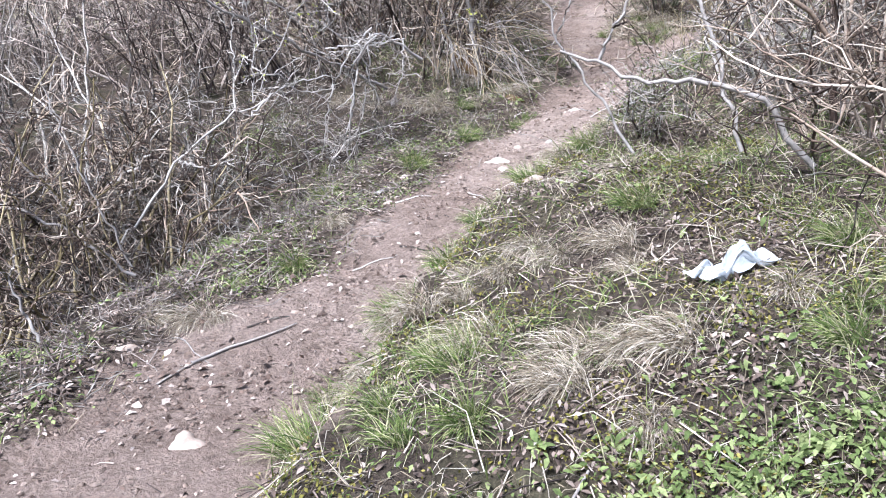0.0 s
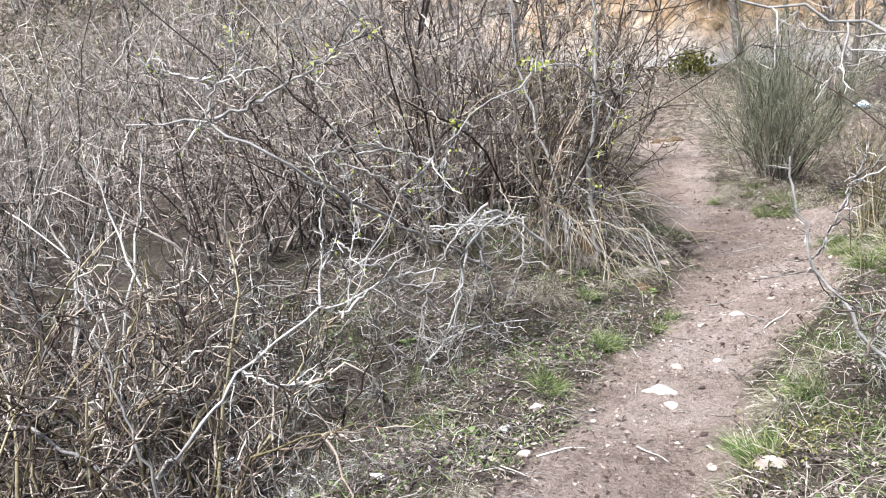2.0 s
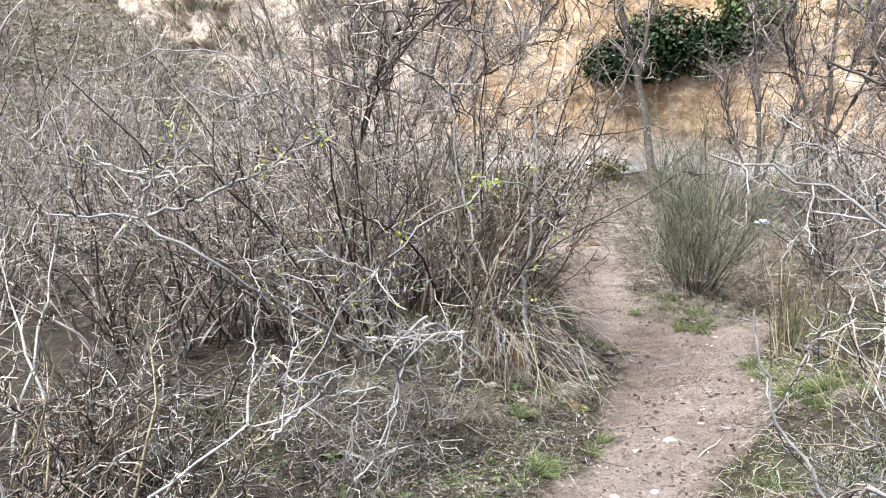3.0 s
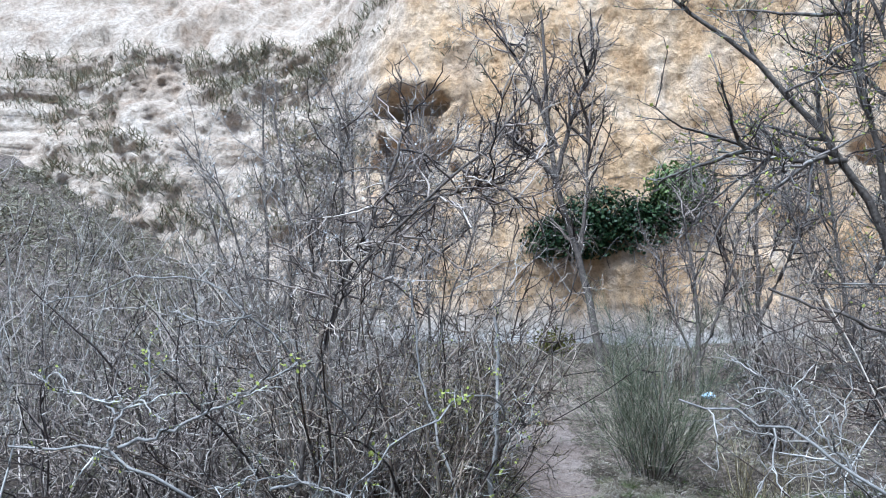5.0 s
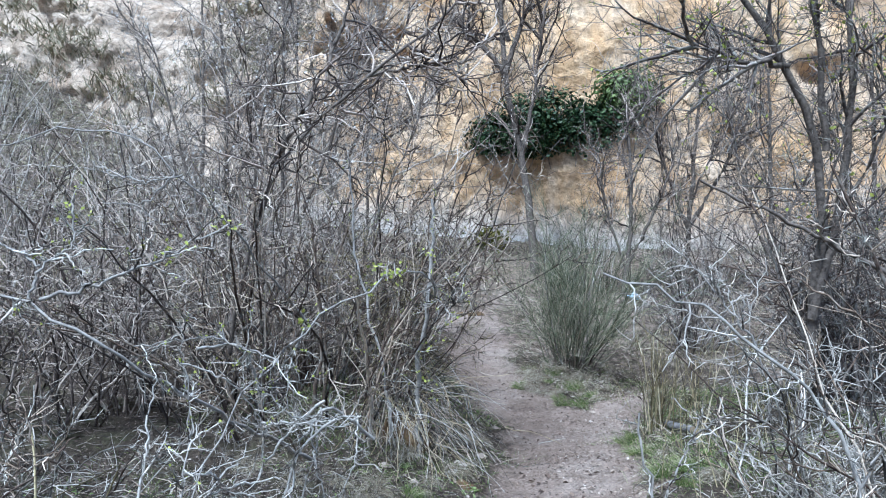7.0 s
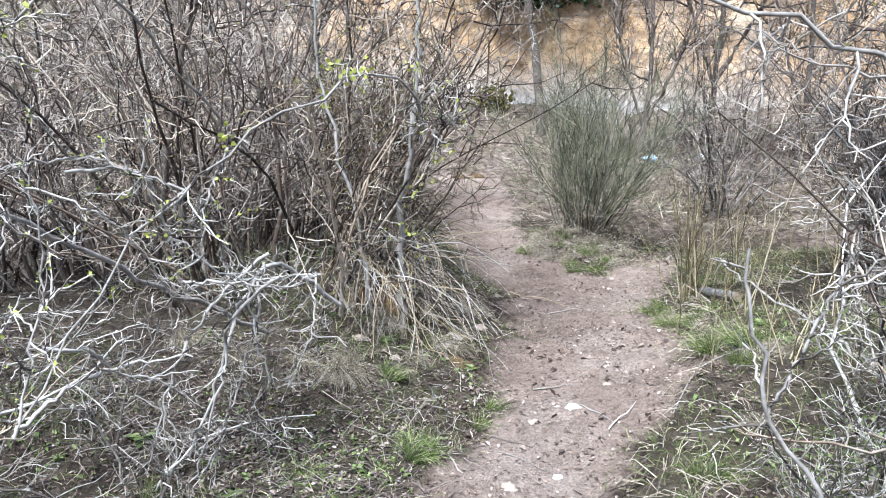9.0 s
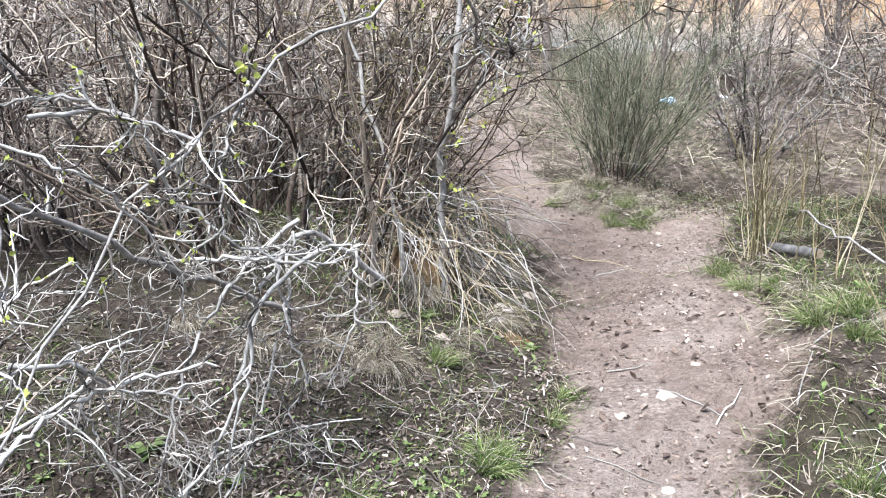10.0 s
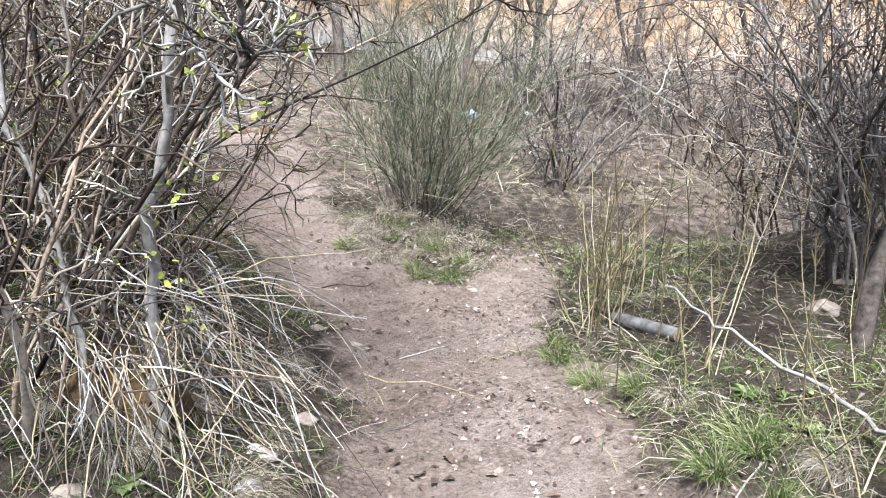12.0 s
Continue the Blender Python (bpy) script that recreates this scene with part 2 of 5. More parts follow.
def trodden(x, y):
    """1 on the trail, falling to 0 beside it."""
    c, w = np.interp(y, TRAIL_Y, TRAIL_X), np.interp(y, TRAIL_Y, TRAIL_W)
    ragged = 0.16 * np.sin(2.3 * y + 1.7 * x) + 0.13 * np.sin(5.1 * y - 2.9 * x + 1) + 0.10 * np.sin(9.7 * y + 7.3 * x + 2)
    main = (1 - step(0.55, 1.38, np.abs(x - c) / w + ragged)) * (1 - step(10.6, 11.6, y + 0.3 * ragged)) * (1 - 0.35 * step(7.0, 9.5, y))
    cb = np.interp(y, [5.2, 7.2, 9.0], [1.9, 2.8, 3.4])
    branch = (1 - step(0.3, 1.4, np.abs(x - cb) / 0.30 + ragged)) * step(5.0, 5.6, y) * (1 - step(6.6, 7.6, y))
    return np.maximum(main, branch * 0.9)


def land(x, y):
    """Height of the ground."""
    x, y = np.asarray(x, float), np.asarray(y, float)
    c, w = np.interp(y, TRAIL_Y, TRAIL_X), np.interp(y, TRAIL_Y, TRAIL_W)
    z = np.interp(y, RISE_Y, RISE_Z)
    d = x - c
    r, l = d - w, -d - w
    near = step(-2.6, -1.2, y) * (1 - step(5.5, 7.5, y))
    z = z + near * (np.interp(y, [-2, -0.9, -0.4, 0.3, 1.2, 3, 5, 7], [0.15, 0.22, 0.29, 0.32, 0.20, 0.10, 0.10, 0.03]) * step(-0.03, 0.15, r) + 0.15 * np.clip(r - 0.15, 0, 3))
    z = z + step(2.2, 3.4, y) * (1 - step(5.5, 7.0, y)) * 0.20 * np.clip(d + 0.45, 0, 1.05)
    z = z + 0.10 * np.clip(x - 4.2, 0, 12) + 0.16 * np.clip(-x - 6, 0, 25) * step(2, 9, y)
    z = z + 0.25 * np.clip(-x - 2.6, 0, 14) * step(8.0, 14.5, y)
    z = z + 0.22 * np.clip(x - 5, 0, 60) * (1 - step(-3, 4, y)) * 0.5
    # the hollow under the bushes west of the trail, the bank with the big bush, the broom's mound
    z = z - 0.95 * step(0.45, 2.2, l) * step(-3.5, -1.0, y) * (1 - step(1.3, 3.0, y)) * (1 - step(4.5, 8.0, l))
    z = z + 0.30 * hill(x, y, -0.30, 4.4, 0.70, 0.85) * step(-0.1, 0.3, l) + 0.12 * hill(x, y, -1.4, 5.0, 1.5, 1.6)
    z = z + 0.34 * hill(x, y, 1.90, 7.2, 0.48, 0.42) + 0.06 * step(0.0, 0.25, l) * step(2.2, 3.2, y)
    # scuffed hollows along the trail
    scuff = np.sin(17 * x + 5 * y + 2 * np.sin(6 * y)) * np.sin(15 * y - 6 * x + 2 * np.sin(5 * x)) + 0.6 * np.sin(31 * x - 12 * y) * np.sin(27 * y + 9 * x)
    z = z + 0.009 * scuff * step(-3, -2, y) * (1 - step(7.5, 8.4, y)) * step(-3.2, -2.8, x) * (1 - step(3.8, 4.2, x))
    rough = 1 - 0.55 * trodden(x, y)
    far = 1 - step(14, 30, np.hypot(x, y - 4))
    for k, ph, a in WAVES:
        z = z + a * np.sin(k[0] * x + k[1] * y + ph) * rough * far
    return z


# ---- mesh makers ----
def mesh_of(name, verts, quads, mat, smooth=True, attr=None):
    me = bpy.data.meshes.new(name)
    verts, quads = np.asarray(verts, np.float32).reshape(-1, 3), np.asarray(quads, np.int32)
    n, k = quads.shape
    me.vertices.add(len(verts))
    me.vertices.foreach_set("co", verts.ravel())
    me.loops.add(n * k)
    me.loops.foreach_set("vertex_index", quads.ravel())
    me.polygons.add(n)
    me.polygons.foreach_set("loop_start", np.arange(0, n * k, k, dtype=np.int32))
    me.polygons.foreach_set("use_smooth", np.full(n, smooth))
    if attr is not None:
        me.attributes.new("trodden", "FLOAT", "POINT").data.foreach_set("value", np.asarray(attr, np.float32).ravel())
    me.materials.append(mat)
    me.update(calc_edges=True)
    me.validate()
    return me


def part(name, me, parent, label=""):
    ob = new(name, me)
    ob.parent = parent
    return tagged(ob, label)


def thing(name, place, label, category, group="", kind=""):
    ob = new(name)
    ob.empty_display_size = 0.1
    ob.location = place
    return tagged(ob, label, category, group, kind)


def unit(v):
    return v / np.maximum(np.linalg.norm(v, axis=-1, keepdims=True), 1e-9)


def tubes(P, R, sides=3):
    """Round strands: P (n, k, 3) points, R (n, k) radii."""
    n, k, _ = P.shape
    T = unit(np.gradient(P, axis=1))
    ref = np.where(np.abs(T[:, :, 2:3]) > 0.9, np.array([1.0, 0, 0]), np.array([0, 0, 1.0]))
    U = unit(np.cross(T, ref))
    V = np.cross(T, U)
    a = np.arange(sides) * 2 * np.pi / sides
    ring = U[:, :, None] * np.cos(a)[:, None] + V[:, :, None] * np.sin(a)[:, None]
    verts = P[:, :, None] + ring * R[:, :, None, None]
    i = (np.arange(n)[:, None, None] * k + np.arange(k - 1)[None, :, None]) * sides + np.arange(sides)
    j = (np.arange(n)[:, None, None] * k + np.arange(k - 1)[None, :, None]) * sides + (np.arange(sides) + 1) % sides
    return verts.reshape(-1, 3), np.stack([i, j, j + sides, i + sides], -1).reshape(-1, 4)


def ribbons(P, W, up=None):
    """Flat strands, such as blades and leaves: P (n, k, 3), W (n, k) half widths."""
    n, k, _ = P.shape
    T = unit(P[:, -1] - P[:, 0])
    side = unit(np.cross(T, rng.normal(size=(n, 3)) if up is None else up))
    verts = np.stack([P - side[:, None] * W[:, :, None], P + side[:, None] * W[:, :, None]], 2)
    i = (np.arange(n)[:, None] * k + np.arange(k - 1)) * 2
    return verts.reshape(-1, 3), np.stack([i, i + 1, i + 3, i + 2], -1).reshape(-1, 4)


def join(*pieces):
    vs, qs, n = [], [], 0
    for v, q in pieces:
        vs.append(v)
        qs.append(q + n)
        n += len(v)
    return np.concatenate(vs), np.concatenate(qs)


def grow(base, heading, length, k, wobble, bend, kink=0.0):
    """Polylines from base along heading; bend is added to the heading along the way, wobble is the crookedness, kink the zigzag from joint to joint."""
    n = len(base)
    length = np.broadcast_to(length, n)
    d, p, out = unit(heading), base.copy(), [base.copy()]
    across = unit(np.cross(d, rng.normal(size=(n, 3))))
    for i in range(k - 1):
        d = unit(d + rng.normal(size=(n, 3)) * wobble + np.asarray(bend) / (k - 1))
        way = unit(d + across * (kink if i % 2 else -kink) * rng.uniform(0.3, 1.7, (n, 1)))
        p = p + way * (length / (k - 1) * rng.uniform(0.7, 1.3, n))[:, None]
        out.append(p.copy())
    return np.stack(out, 1)


def shoots(P, per, lo, hi, length, spread, k, wobble, bend, kink=0.0):
    """Side shoots off the strands P, between the shares lo and hi of their length."""
    n, kk, _ = P.shape
    s = rng.uniform(lo, hi, (n, per)) * (kk - 1)
    i = np.minimum(s.astype(int), kk - 2)
    f = (s - i)[..., None]
    row = np.arange(n)[:, None]
    a, b = P[row, i], P[row, i + 1]
    base = (a + (b - a) * f).reshape(-1, 3)
    d = unit(b - a).reshape(-1, 3) + rng.normal(size=(n * per, 3)) * spread
    L = length * rng.uniform(0.25, 1.25, n * per)
    return grow(base, d, L, k, wobble, bend, kink)


def taper(P, r0, r1):
    n, k, _ = P.shape
    r = np.linspace(1, 0, k)[None] * (r0 - r1) + r1
    return np.broadcast_to(r, (n, k)) * rng.uniform(0.7, 1.3, (n, 1))


def smooth_line(points, k):
    """A curve through the points, k points long."""
    p = np.asarray(points, float)
    s = np.r_[0, np.cumsum(np.linalg.norm(np.diff(p, axis=0), axis=1))]
    t = np.linspace(0, s[-1], k)
    q = np.stack([np.interp(t, s, p[:, i]) for i in range(3)], -1)
    for _ in range(2):
        q[1:-1] = (q[:-2] + 2 * q[1:-1] + q[2:]) / 4
    return q[None]


def buds(P, per, size, lo=0.3):
    tips = shoots(P, per, lo, 1.0, size, 1.2, 3, 0.3, (0, 0, 0.2))
    w = np.array([0.15, 0.5, 0.05]) * size
    return ribbons(tips, np.broadcast_to(w, (len(tips), 3)))


def at_ground(x, y, sink=0.02):
    return (x, y, float(land(x, y)) - sink)


def shrub(name, x, y, label, height, stems, spread, lean, bark, radius=0.011, group="", category="bush", twig_len=0.5, per=(8, 5), wob=0.10,
          droop=-0.25, fan=0.42, leafy=None, leaf_share=2, leaf_size=0.02, twig_bark=None, lift=0.0, fine=4):
    """A bare many-stemmed bush: stems fan out of the base, with side branches and thorny twigs."""
    ob = thing(name, at_ground(x, y), label, category, group)
    ang, rad = rng.uniform(0, 6.28, stems), spread * np.sqrt(rng.uniform(0, 1, stems))
    gx, gy = x + rad * np.cos(ang), y + rad * np.sin(ang)
    base = np.stack([gx - x, gy - y, land(gx, gy) - land(x, y) - 0.02 + lift], -1)
    d = np.stack([np.cos(ang) * fan * rng.uniform(0.2, 1.3, stems) + lean[0], np.sin(ang) * fan * rng.uniform(0.2, 1.3, stems) + lean[1], np.ones(stems)], -1)
    P = grow(base, d, height * rng.uniform(0.55, 1.15, stems), 10, wob, (0, 0, droop), 0.10)
    B = shoots(P, per[0], 0.15, 0.95, twig_len * height * 0.5, 0.85, 7, wob * 1.4, (0, 0, 0.12), 0.20)
    C = shoots(B, per[1], 0.1, 1.0, twig_len * 0.40, 1.0, fine, wob * 1.6, (0, 0, 0.05), 0.28)
    D = shoots(B, 2, 0.1, 1.0, 0.05, 1.4, 2, 0.0, (0, 0, 0))
    for i in range(stems):
        thick = radius * (1.5 if i % 6 == 0 else 1.0)
        part("stem", mesh_of("stem", *tubes(P[i:i + 1], taper(P[i:i + 1], thick, thick * 0.3), 5), bark), ob)
    crown = part("crown", mesh_of("crown", *join(tubes(B, taper(B, radius * 0.55, radius * 0.2)), tubes(C, taper(C, radius * 0.38, radius * 0.17)), tubes(D, taper(D, radius * 0.22, radius * 0.08))), twig_bark or bark), ob)
    tagged(crown, kind="stuff")
    if leafy:
        tagged(part("young_foliage", mesh_of("young_foliage", *buds(C, leaf_share, leaf_size), leafy), ob), kind="stuff")
    return ob


def limb_bush(name, label, lines, bark, twig_bark, category="branch", r0=0.016, per=(7, 5), twig=0.30, leafy=None, wob=0.16, sides=6, shares=(1.0,), tip=0.4, twig_r=None):
    """A thing made of a few set limbs, each with side twigs; shares are the limbs' thickness against the first."""
    first = np.asarray(lines[0][0], float)
    ob = thing(name, tuple(first), label, category)
    Ls = [smooth_line(np.asarray(l, float) - first, 22) for l in lines]
    for i, L in enumerate(Ls):
        L[:, 1:-1] += rng.normal(size=L[:, 1:-1].shape) * 0.006 * min(2.2, 0.5 + np.linalg.norm(L[0, -1] - L[0, 0]))
        r = r0 * (shares[i] if i < len(shares) else 0.75)
        part("limb", mesh_of("limb", *tubes(L, taper(L, r, r * tip), sides), bark), ob)
    r0 = twig_r or r0
    A = np.concatenate(Ls)
    B = shoots(A, per[0], 0.15, 1.0, twig, 0.95, 7, wob, (0, 0, 0.1), 0.25)
    C = shoots(B, per[1], 0.1, 1.0, twig * 0.45, 1.1, 5, wob * 1.2, (0, 0, 0.05), 0.28)
    D = shoots(np.concatenate(Ls), 14, 0.1, 1.0, 0.06, 1.4, 3, 0.2, (0, 0, 0))
    for i in range(len(B)):
        part("twig", mesh_of("twig", *tubes(B[i:i + 1], taper(B[i:i + 1], r0 * 0.42, r0 * 0.18), 4), twig_bark), ob)
    tagged(part("spur_growth", mesh_of("spur_growth", *join(tubes(C, taper(C, r0 * 0.24, r0 * 0.12)), tubes(D, taper(D, r0 * 0.2, r0 * 0.08))), twig_bark), ob), kind="stuff")
    if leafy:
        tagged(part("young_foliage", mesh_of("young_foliage", *buds(B, 5, 0.016, 0.5), leafy), ob), kind="stuff")
    return ob


def blades(x, y, h, w, lean=0.5, k=3, droop=-0.9):
    """Grass blades rooted at x, y."""
    n = len(x)
    base = np.stack([x, y, land(x, y) - 0.01], -1)
    d = np.stack([rng.normal(size=n) * lean, rng.normal(size=n) * lean, np.ones(n)], -1)
    P = grow(base, d, h, k, 0.08, (0, 0, droop))
    return ribbons(P, np.broadcast_to(np.linspace(1, 0.1, k) * w, (n, k)))


def tuft_mesh(n, h, mat, w=0.0028, r=0.05, lean=0.55, droop=-1.3):
    a, q = rng.uniform(0, 6.28, n), r * np.sqrt(rng.uniform(0, 1, n))
    base = np.stack([np.cos(a) * q, np.sin(a) * q, np.full(n, -0.01)], -1)
    d = np.stack([np.cos(a) * lean * rng.uniform(0.1, 0.9, n) + 0.35, np.sin(a) * lean * rng.uniform(0.1, 0.9, n), np.ones(n)], -1)
    P = grow(base, d, h * rng.uniform(0.3, 1.15, n), 5, 0.12, (0, 0, droop))
    return mesh_of("blades", *ribbons(P, np.broadcast_to(np.array([0.8, 1, 0.8, 0.5, 0.05]) * w, (n, 5))), mat)


def rock_mesh(size, mat, seed, cuts=3):
    bm = bmesh.new()
    bmesh.ops.create_icosphere(bm, subdivisions=cuts, radius=1.0)
    for v in bm.verts:
        p = v.co.copy()
        f = 0.85 + 0.55 * noise.noise(p * 1.1 + Vector((seed, 3, 7))) + 0.22 * noise.noise(p * 2.7 + Vector((seed, 1, 2))) + 0.09 * noise.noise(p * 6.0 + Vector((2, seed, 2)))
        q = Vector(p * f)
        for axis in (Vector((0.6, 0.5, 0.62)).normalized(), Vector((-0.7, 0.3, 0.64)).normalized(), Vector((0.1, -0.8, 0.6)).normalized()):
            over = q.dot(axis) - 0.62
            if over > 0:
                q -= axis * over * 0.8
        v.co = Vector((q.x * size[0], q.y * size[1], q.z * size[2]))
    for f in bm.faces:
        f.smooth = True
    me = bpy.data.meshes.new("stone")
    bm.to_mesh(me)
    bm.free()
    me.materials.append(mat)
    return me


# ---- ground and cliff ----
def lines_to(a, b, fine, reach):
    out, v, s = [], b, fine
    while v < reach:
        s *= 1.16
        v += s
        out.append(v)
    back, v, s = [], a, fine
    while v > -reach:
        s *= 1.16
        v -= s
        back.append(v)
    return np.array(back[::-1] + list(np.arange(a, b + fine / 2, fine)) + out)


gx, gy = lines_to(-3.2, 4.2, 0.052, 220), lines_to(-2.6, 8.5, 0.052, 220)
X, Y = np.meshgrid(gx, gy)
Z = land(X, Y)
nx, ny = len(gx), len(gy)
ids = (np.arange(ny - 1)[:, None] * nx + np.arange(nx - 1)).ravel()
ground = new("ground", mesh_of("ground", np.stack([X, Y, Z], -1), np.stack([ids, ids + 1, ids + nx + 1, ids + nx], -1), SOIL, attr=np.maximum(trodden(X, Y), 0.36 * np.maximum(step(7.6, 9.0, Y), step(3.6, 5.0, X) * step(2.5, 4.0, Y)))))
tagged(ground, "reddish trodden dirt trail through leaf-littered hillside soil", "ground", kind="structure")


def cliff_face(x, z):
    """Depth of the rock face: an upright ochre wall, with terraced grey rock sloping back west of it."""
    west = 1 - step(-7.5, -2.5, x)
    y = 16.6 + (z - 2) * (0.10 + 0.55 * west) - 1.5 * west + 0.02 * np.clip(x - 6, 0, 50) ** 1.5 * -1
    def lump_at(u, v):
        p = Vector((u * 0.34, v * 0.26, 4.0))
        n = 1.5 * noise.fractal(p, 0.9, 2.1, 6) + 0.9 * noise.fractal(p * 3.1, 0.7, 2.2, 5)
        w = p * 2.6 + Vector((noise.noise(p * 2), noise.noise(p * 2.3 + Vector((5, 1, 2))), 0)) * 0.5
        return n + 0.6 * (noise.voronoi(w)[0][0] - 0.35) + 0.25 * noise.voronoi(w * 3.0)[0][0]
    y = y + (0.16 + 0.26 * west) * np.array([lump_at(u, v) for u, v in zip(np.ravel(x), np.ravel(z))]).reshape(np.shape(x))
    bed = z + 0.25 * np.sin(0.5 * x) + 0.12 * np.sin(1.7 * x + 1)
    saw = bed / 1.35 - np.floor(bed / 1.35)
    y = y + west * 0.45 * (step(0.55, 1.0, saw) - saw) * 1.1
    # the shallow hollow under the ivy, the dark recesses under the ledges west of it
    y = y + 0.12 * hill(x, z, 1.6, 3.6, 2.1, 1.0) * (1 - step(4.3, 4.6, z))
    y = y + 1.3 * step(0.38, 0.55, hill(x, z, -3.0, 7.6, 1.15, 0.6) + 0.16 * np.sin(4 * x + 2 * z) + 0.14 * np.sin(7 * z - 5 * x) + 0.1 * np.sin(13 * x + 3 * z))
    y = y + 0.9 * step(0.3, 0.6, hill(x, z, -2.9, 9.0, 1.0, 0.25) + 0.12 * np.sin(6 * x - 2 * z)) - 0.7 * hill(x, z, -3.1, 9.6, 1.3, 0.4)
    y = y + 0.8 * hill(x, z, 8.9, 7.5, 0.5, 0.3)
    return y


cx = np.concatenate([np.linspace(-70, -16, 40, endpoint=False), np.linspace(-16, 12, 290), np.linspace(12, 70, 40)[1:]])
cz = np.concatenate([np.linspace(0.5, 13, 165), np.linspace(13, 30, 40)[1:]])
CX, CZ = np.meshgrid(cx, cz)
CY = cliff_face(CX, CZ)
n1, n2 = len(cx), len(cz)
ids = (np.arange(n2 - 1)[:, None] * n1 + np.arange(n1 - 1)).ravel()
cliff = new("cliff", mesh_of("cliff", np.stack([CX, CY, CZ], -1), np.stack([ids, ids + 1, ids + n1 + 1, ids + n1], -1), CLIFF))
tagged(cliff, "weathered ochre and grey limestone cliff with ledges and hollows", "cliff", kind="structure")

# ---- the bushes west of the trail ----
shrub("thicket_bush", -0.55, 4.35, "big bare grey-brown thicket bush on the bank beside the trail", 2.75, 70, 0.75, (-0.04, -0.04), BARK_BROWN, 0.010, twig_len=0.42, per=(9, 6), wob=0.11, leafy=BUD, leaf_share=1, leaf_size=0.008)
shrub("thicket_bush", -0.05, 4.95, "bare brown bush with drooping stems overhanging the trail", 1.8, 36, 0.32, (-0.05, -0.06), BARK_BROWN, 0.0075, twig_len=0.36, per=(8, 6), wob=0.10, droop=-0.2, fan=0.22, twig_bark=BARK_OLIVE)
shrub("thicket_bush", -1.65, 4.7, "dense bare mauve-brown thicket bush", 2.6, 60, 0.8, (0, -0.05), BARK_MAUVE, 0.010, per=(8, 5), wob=0.15, twig_bark=FAR_TWIG)
shrub("thicket_bush", -0.75, 5.5, "tall bare brown thicket bush with a dense twiggy top", 3.1, 40, 0.6, (0.02, 0), BARK_BROWN, 0.010, twig_len=0.45, per=(9, 6), wob=0.12, fan=0.34, droop=-0.1, twig_bark=FAR_TWIG)
shrub("thicket_bush", -2.9, 4.2, "bare tan twiggy bush in the hollow", 1.95, 50, 0.8, (0, -0.05), BARK_MAUVE, 0.0105, per=(8, 5), wob=0.16)
shrub("thicket_bush", -0.75, 6.5, "low bare grey bush beside the trail", 1.6, 36, 0.4, (0.0, 0), BARK_GREY, 0.008, per=(9, 5))
shrub("osier_bush", -1.75, 1.15, "olive-stemmed bare bush in the hollow beside the trail", 2.0, 26, 0.42, (0.10, -0.05), BARK_OLIVE, 0.0125, per=(10, 5), wob=0.17, twig_bark=BARK_BROWN, fan=0.6)
shrub("osier_bush", -2.55, 0.5, "olive-stemmed bare bush growing in the hollow", 2.1, 28, 0.45, (0.06, 0.0), BARK_OLIVE, 0.0125, per=(10, 5), wob=0.17, twig_bark=BARK_BROWN, fan=0.6)
shrub("osier_bush", -2.7, 2.0, "bare bush with olive and grey stems", 1.75, 32, 0.6, (0.05, 0), BARK_GREY, 0.0115, per=(10, 5), wob=0.17, twig_bark=BARK_BROWN, fan=0.5)
shrub("osier_bush", -3.7, 1.4, "pale grey bare bush deep in the hollow", 1.5, 30, 0.6, (0, 0), BARK_GREY, 0.010, per=(8, 5), wob=0.16, fan=0.5, twig_bark=BARK_MAUVE)
shrub("bramble", -1.25, 1.9, "tangle of bare bramble canes", 1.0, 16, 0.4, (0.1, -0.1), BARK_GREY, 0.007, per=(6, 5), droop=-1.2, fan=0.8)
shrub("bramble", -1.95, 1.55, "low dark tangle of dead brush in the hollow", 0.8, 34, 0.5, (0, 0), BARK_DARK, 0.007, per=(8, 5), wob=0.2, droop=-1.3, fan=1.0)
shrub("bramble", -2.0, 2.6, "tangle of grey bare bramble canes", 1.2, 24, 0.6, (0, -0.1), BARK_GREY, 0.007, per=(7, 5), droop=-1.2, fan=0.8)

shrub("bramble", -0.80, 2.35, "low tangle of bleached lichened canes at the foot of the bank", 0.85, 7, 0.25, (-0.05, -0.25), BARK_GREY, 0.007, per=(8, 6), wob=0.2, droop=-1.5, fan=0.8)
shrub("bramble", -1.45, 1.0, "low tangle of dark dead canes in the hollow", 0.9, 13, 0.30, (0.1, -0.1), BARK_DARK, 0.007, per=(8, 5), wob=0.2, droop=-0.8, fan=0.7)

# ---- set limbs of the hawthorn on the bank ----
def sprig(x, y, z, n, size):
    """A knot of young leaves on a twig."""
    ob = thing("leaf_sprig", (x, y, z), "knot of bright yellow-green young leaves on a twig", "leaves", "young leaf sprigs")
    T = grow(np.zeros((4, 3)), rng.normal(size=(4, 3)), 0.09, 4, 0.3, (0, 0, 0.2))
    part("twig", mesh_of("twig", *tubes(T, taper(T, 0.003, 0.0015)), BARK_GREY), ob)
    v = rng.normal(size=(n, 3)) * 0.035
    P = grow(v, rng.normal(size=(n, 3)), size, 3, 0.2, (0, 0, 0))
    for i in range(n):
        part("leaf", mesh_of("leaf", *ribbons(P[i:i + 1], np.array([[0.25, 0.42, 0.06]]) * size), BUD, False), ob)


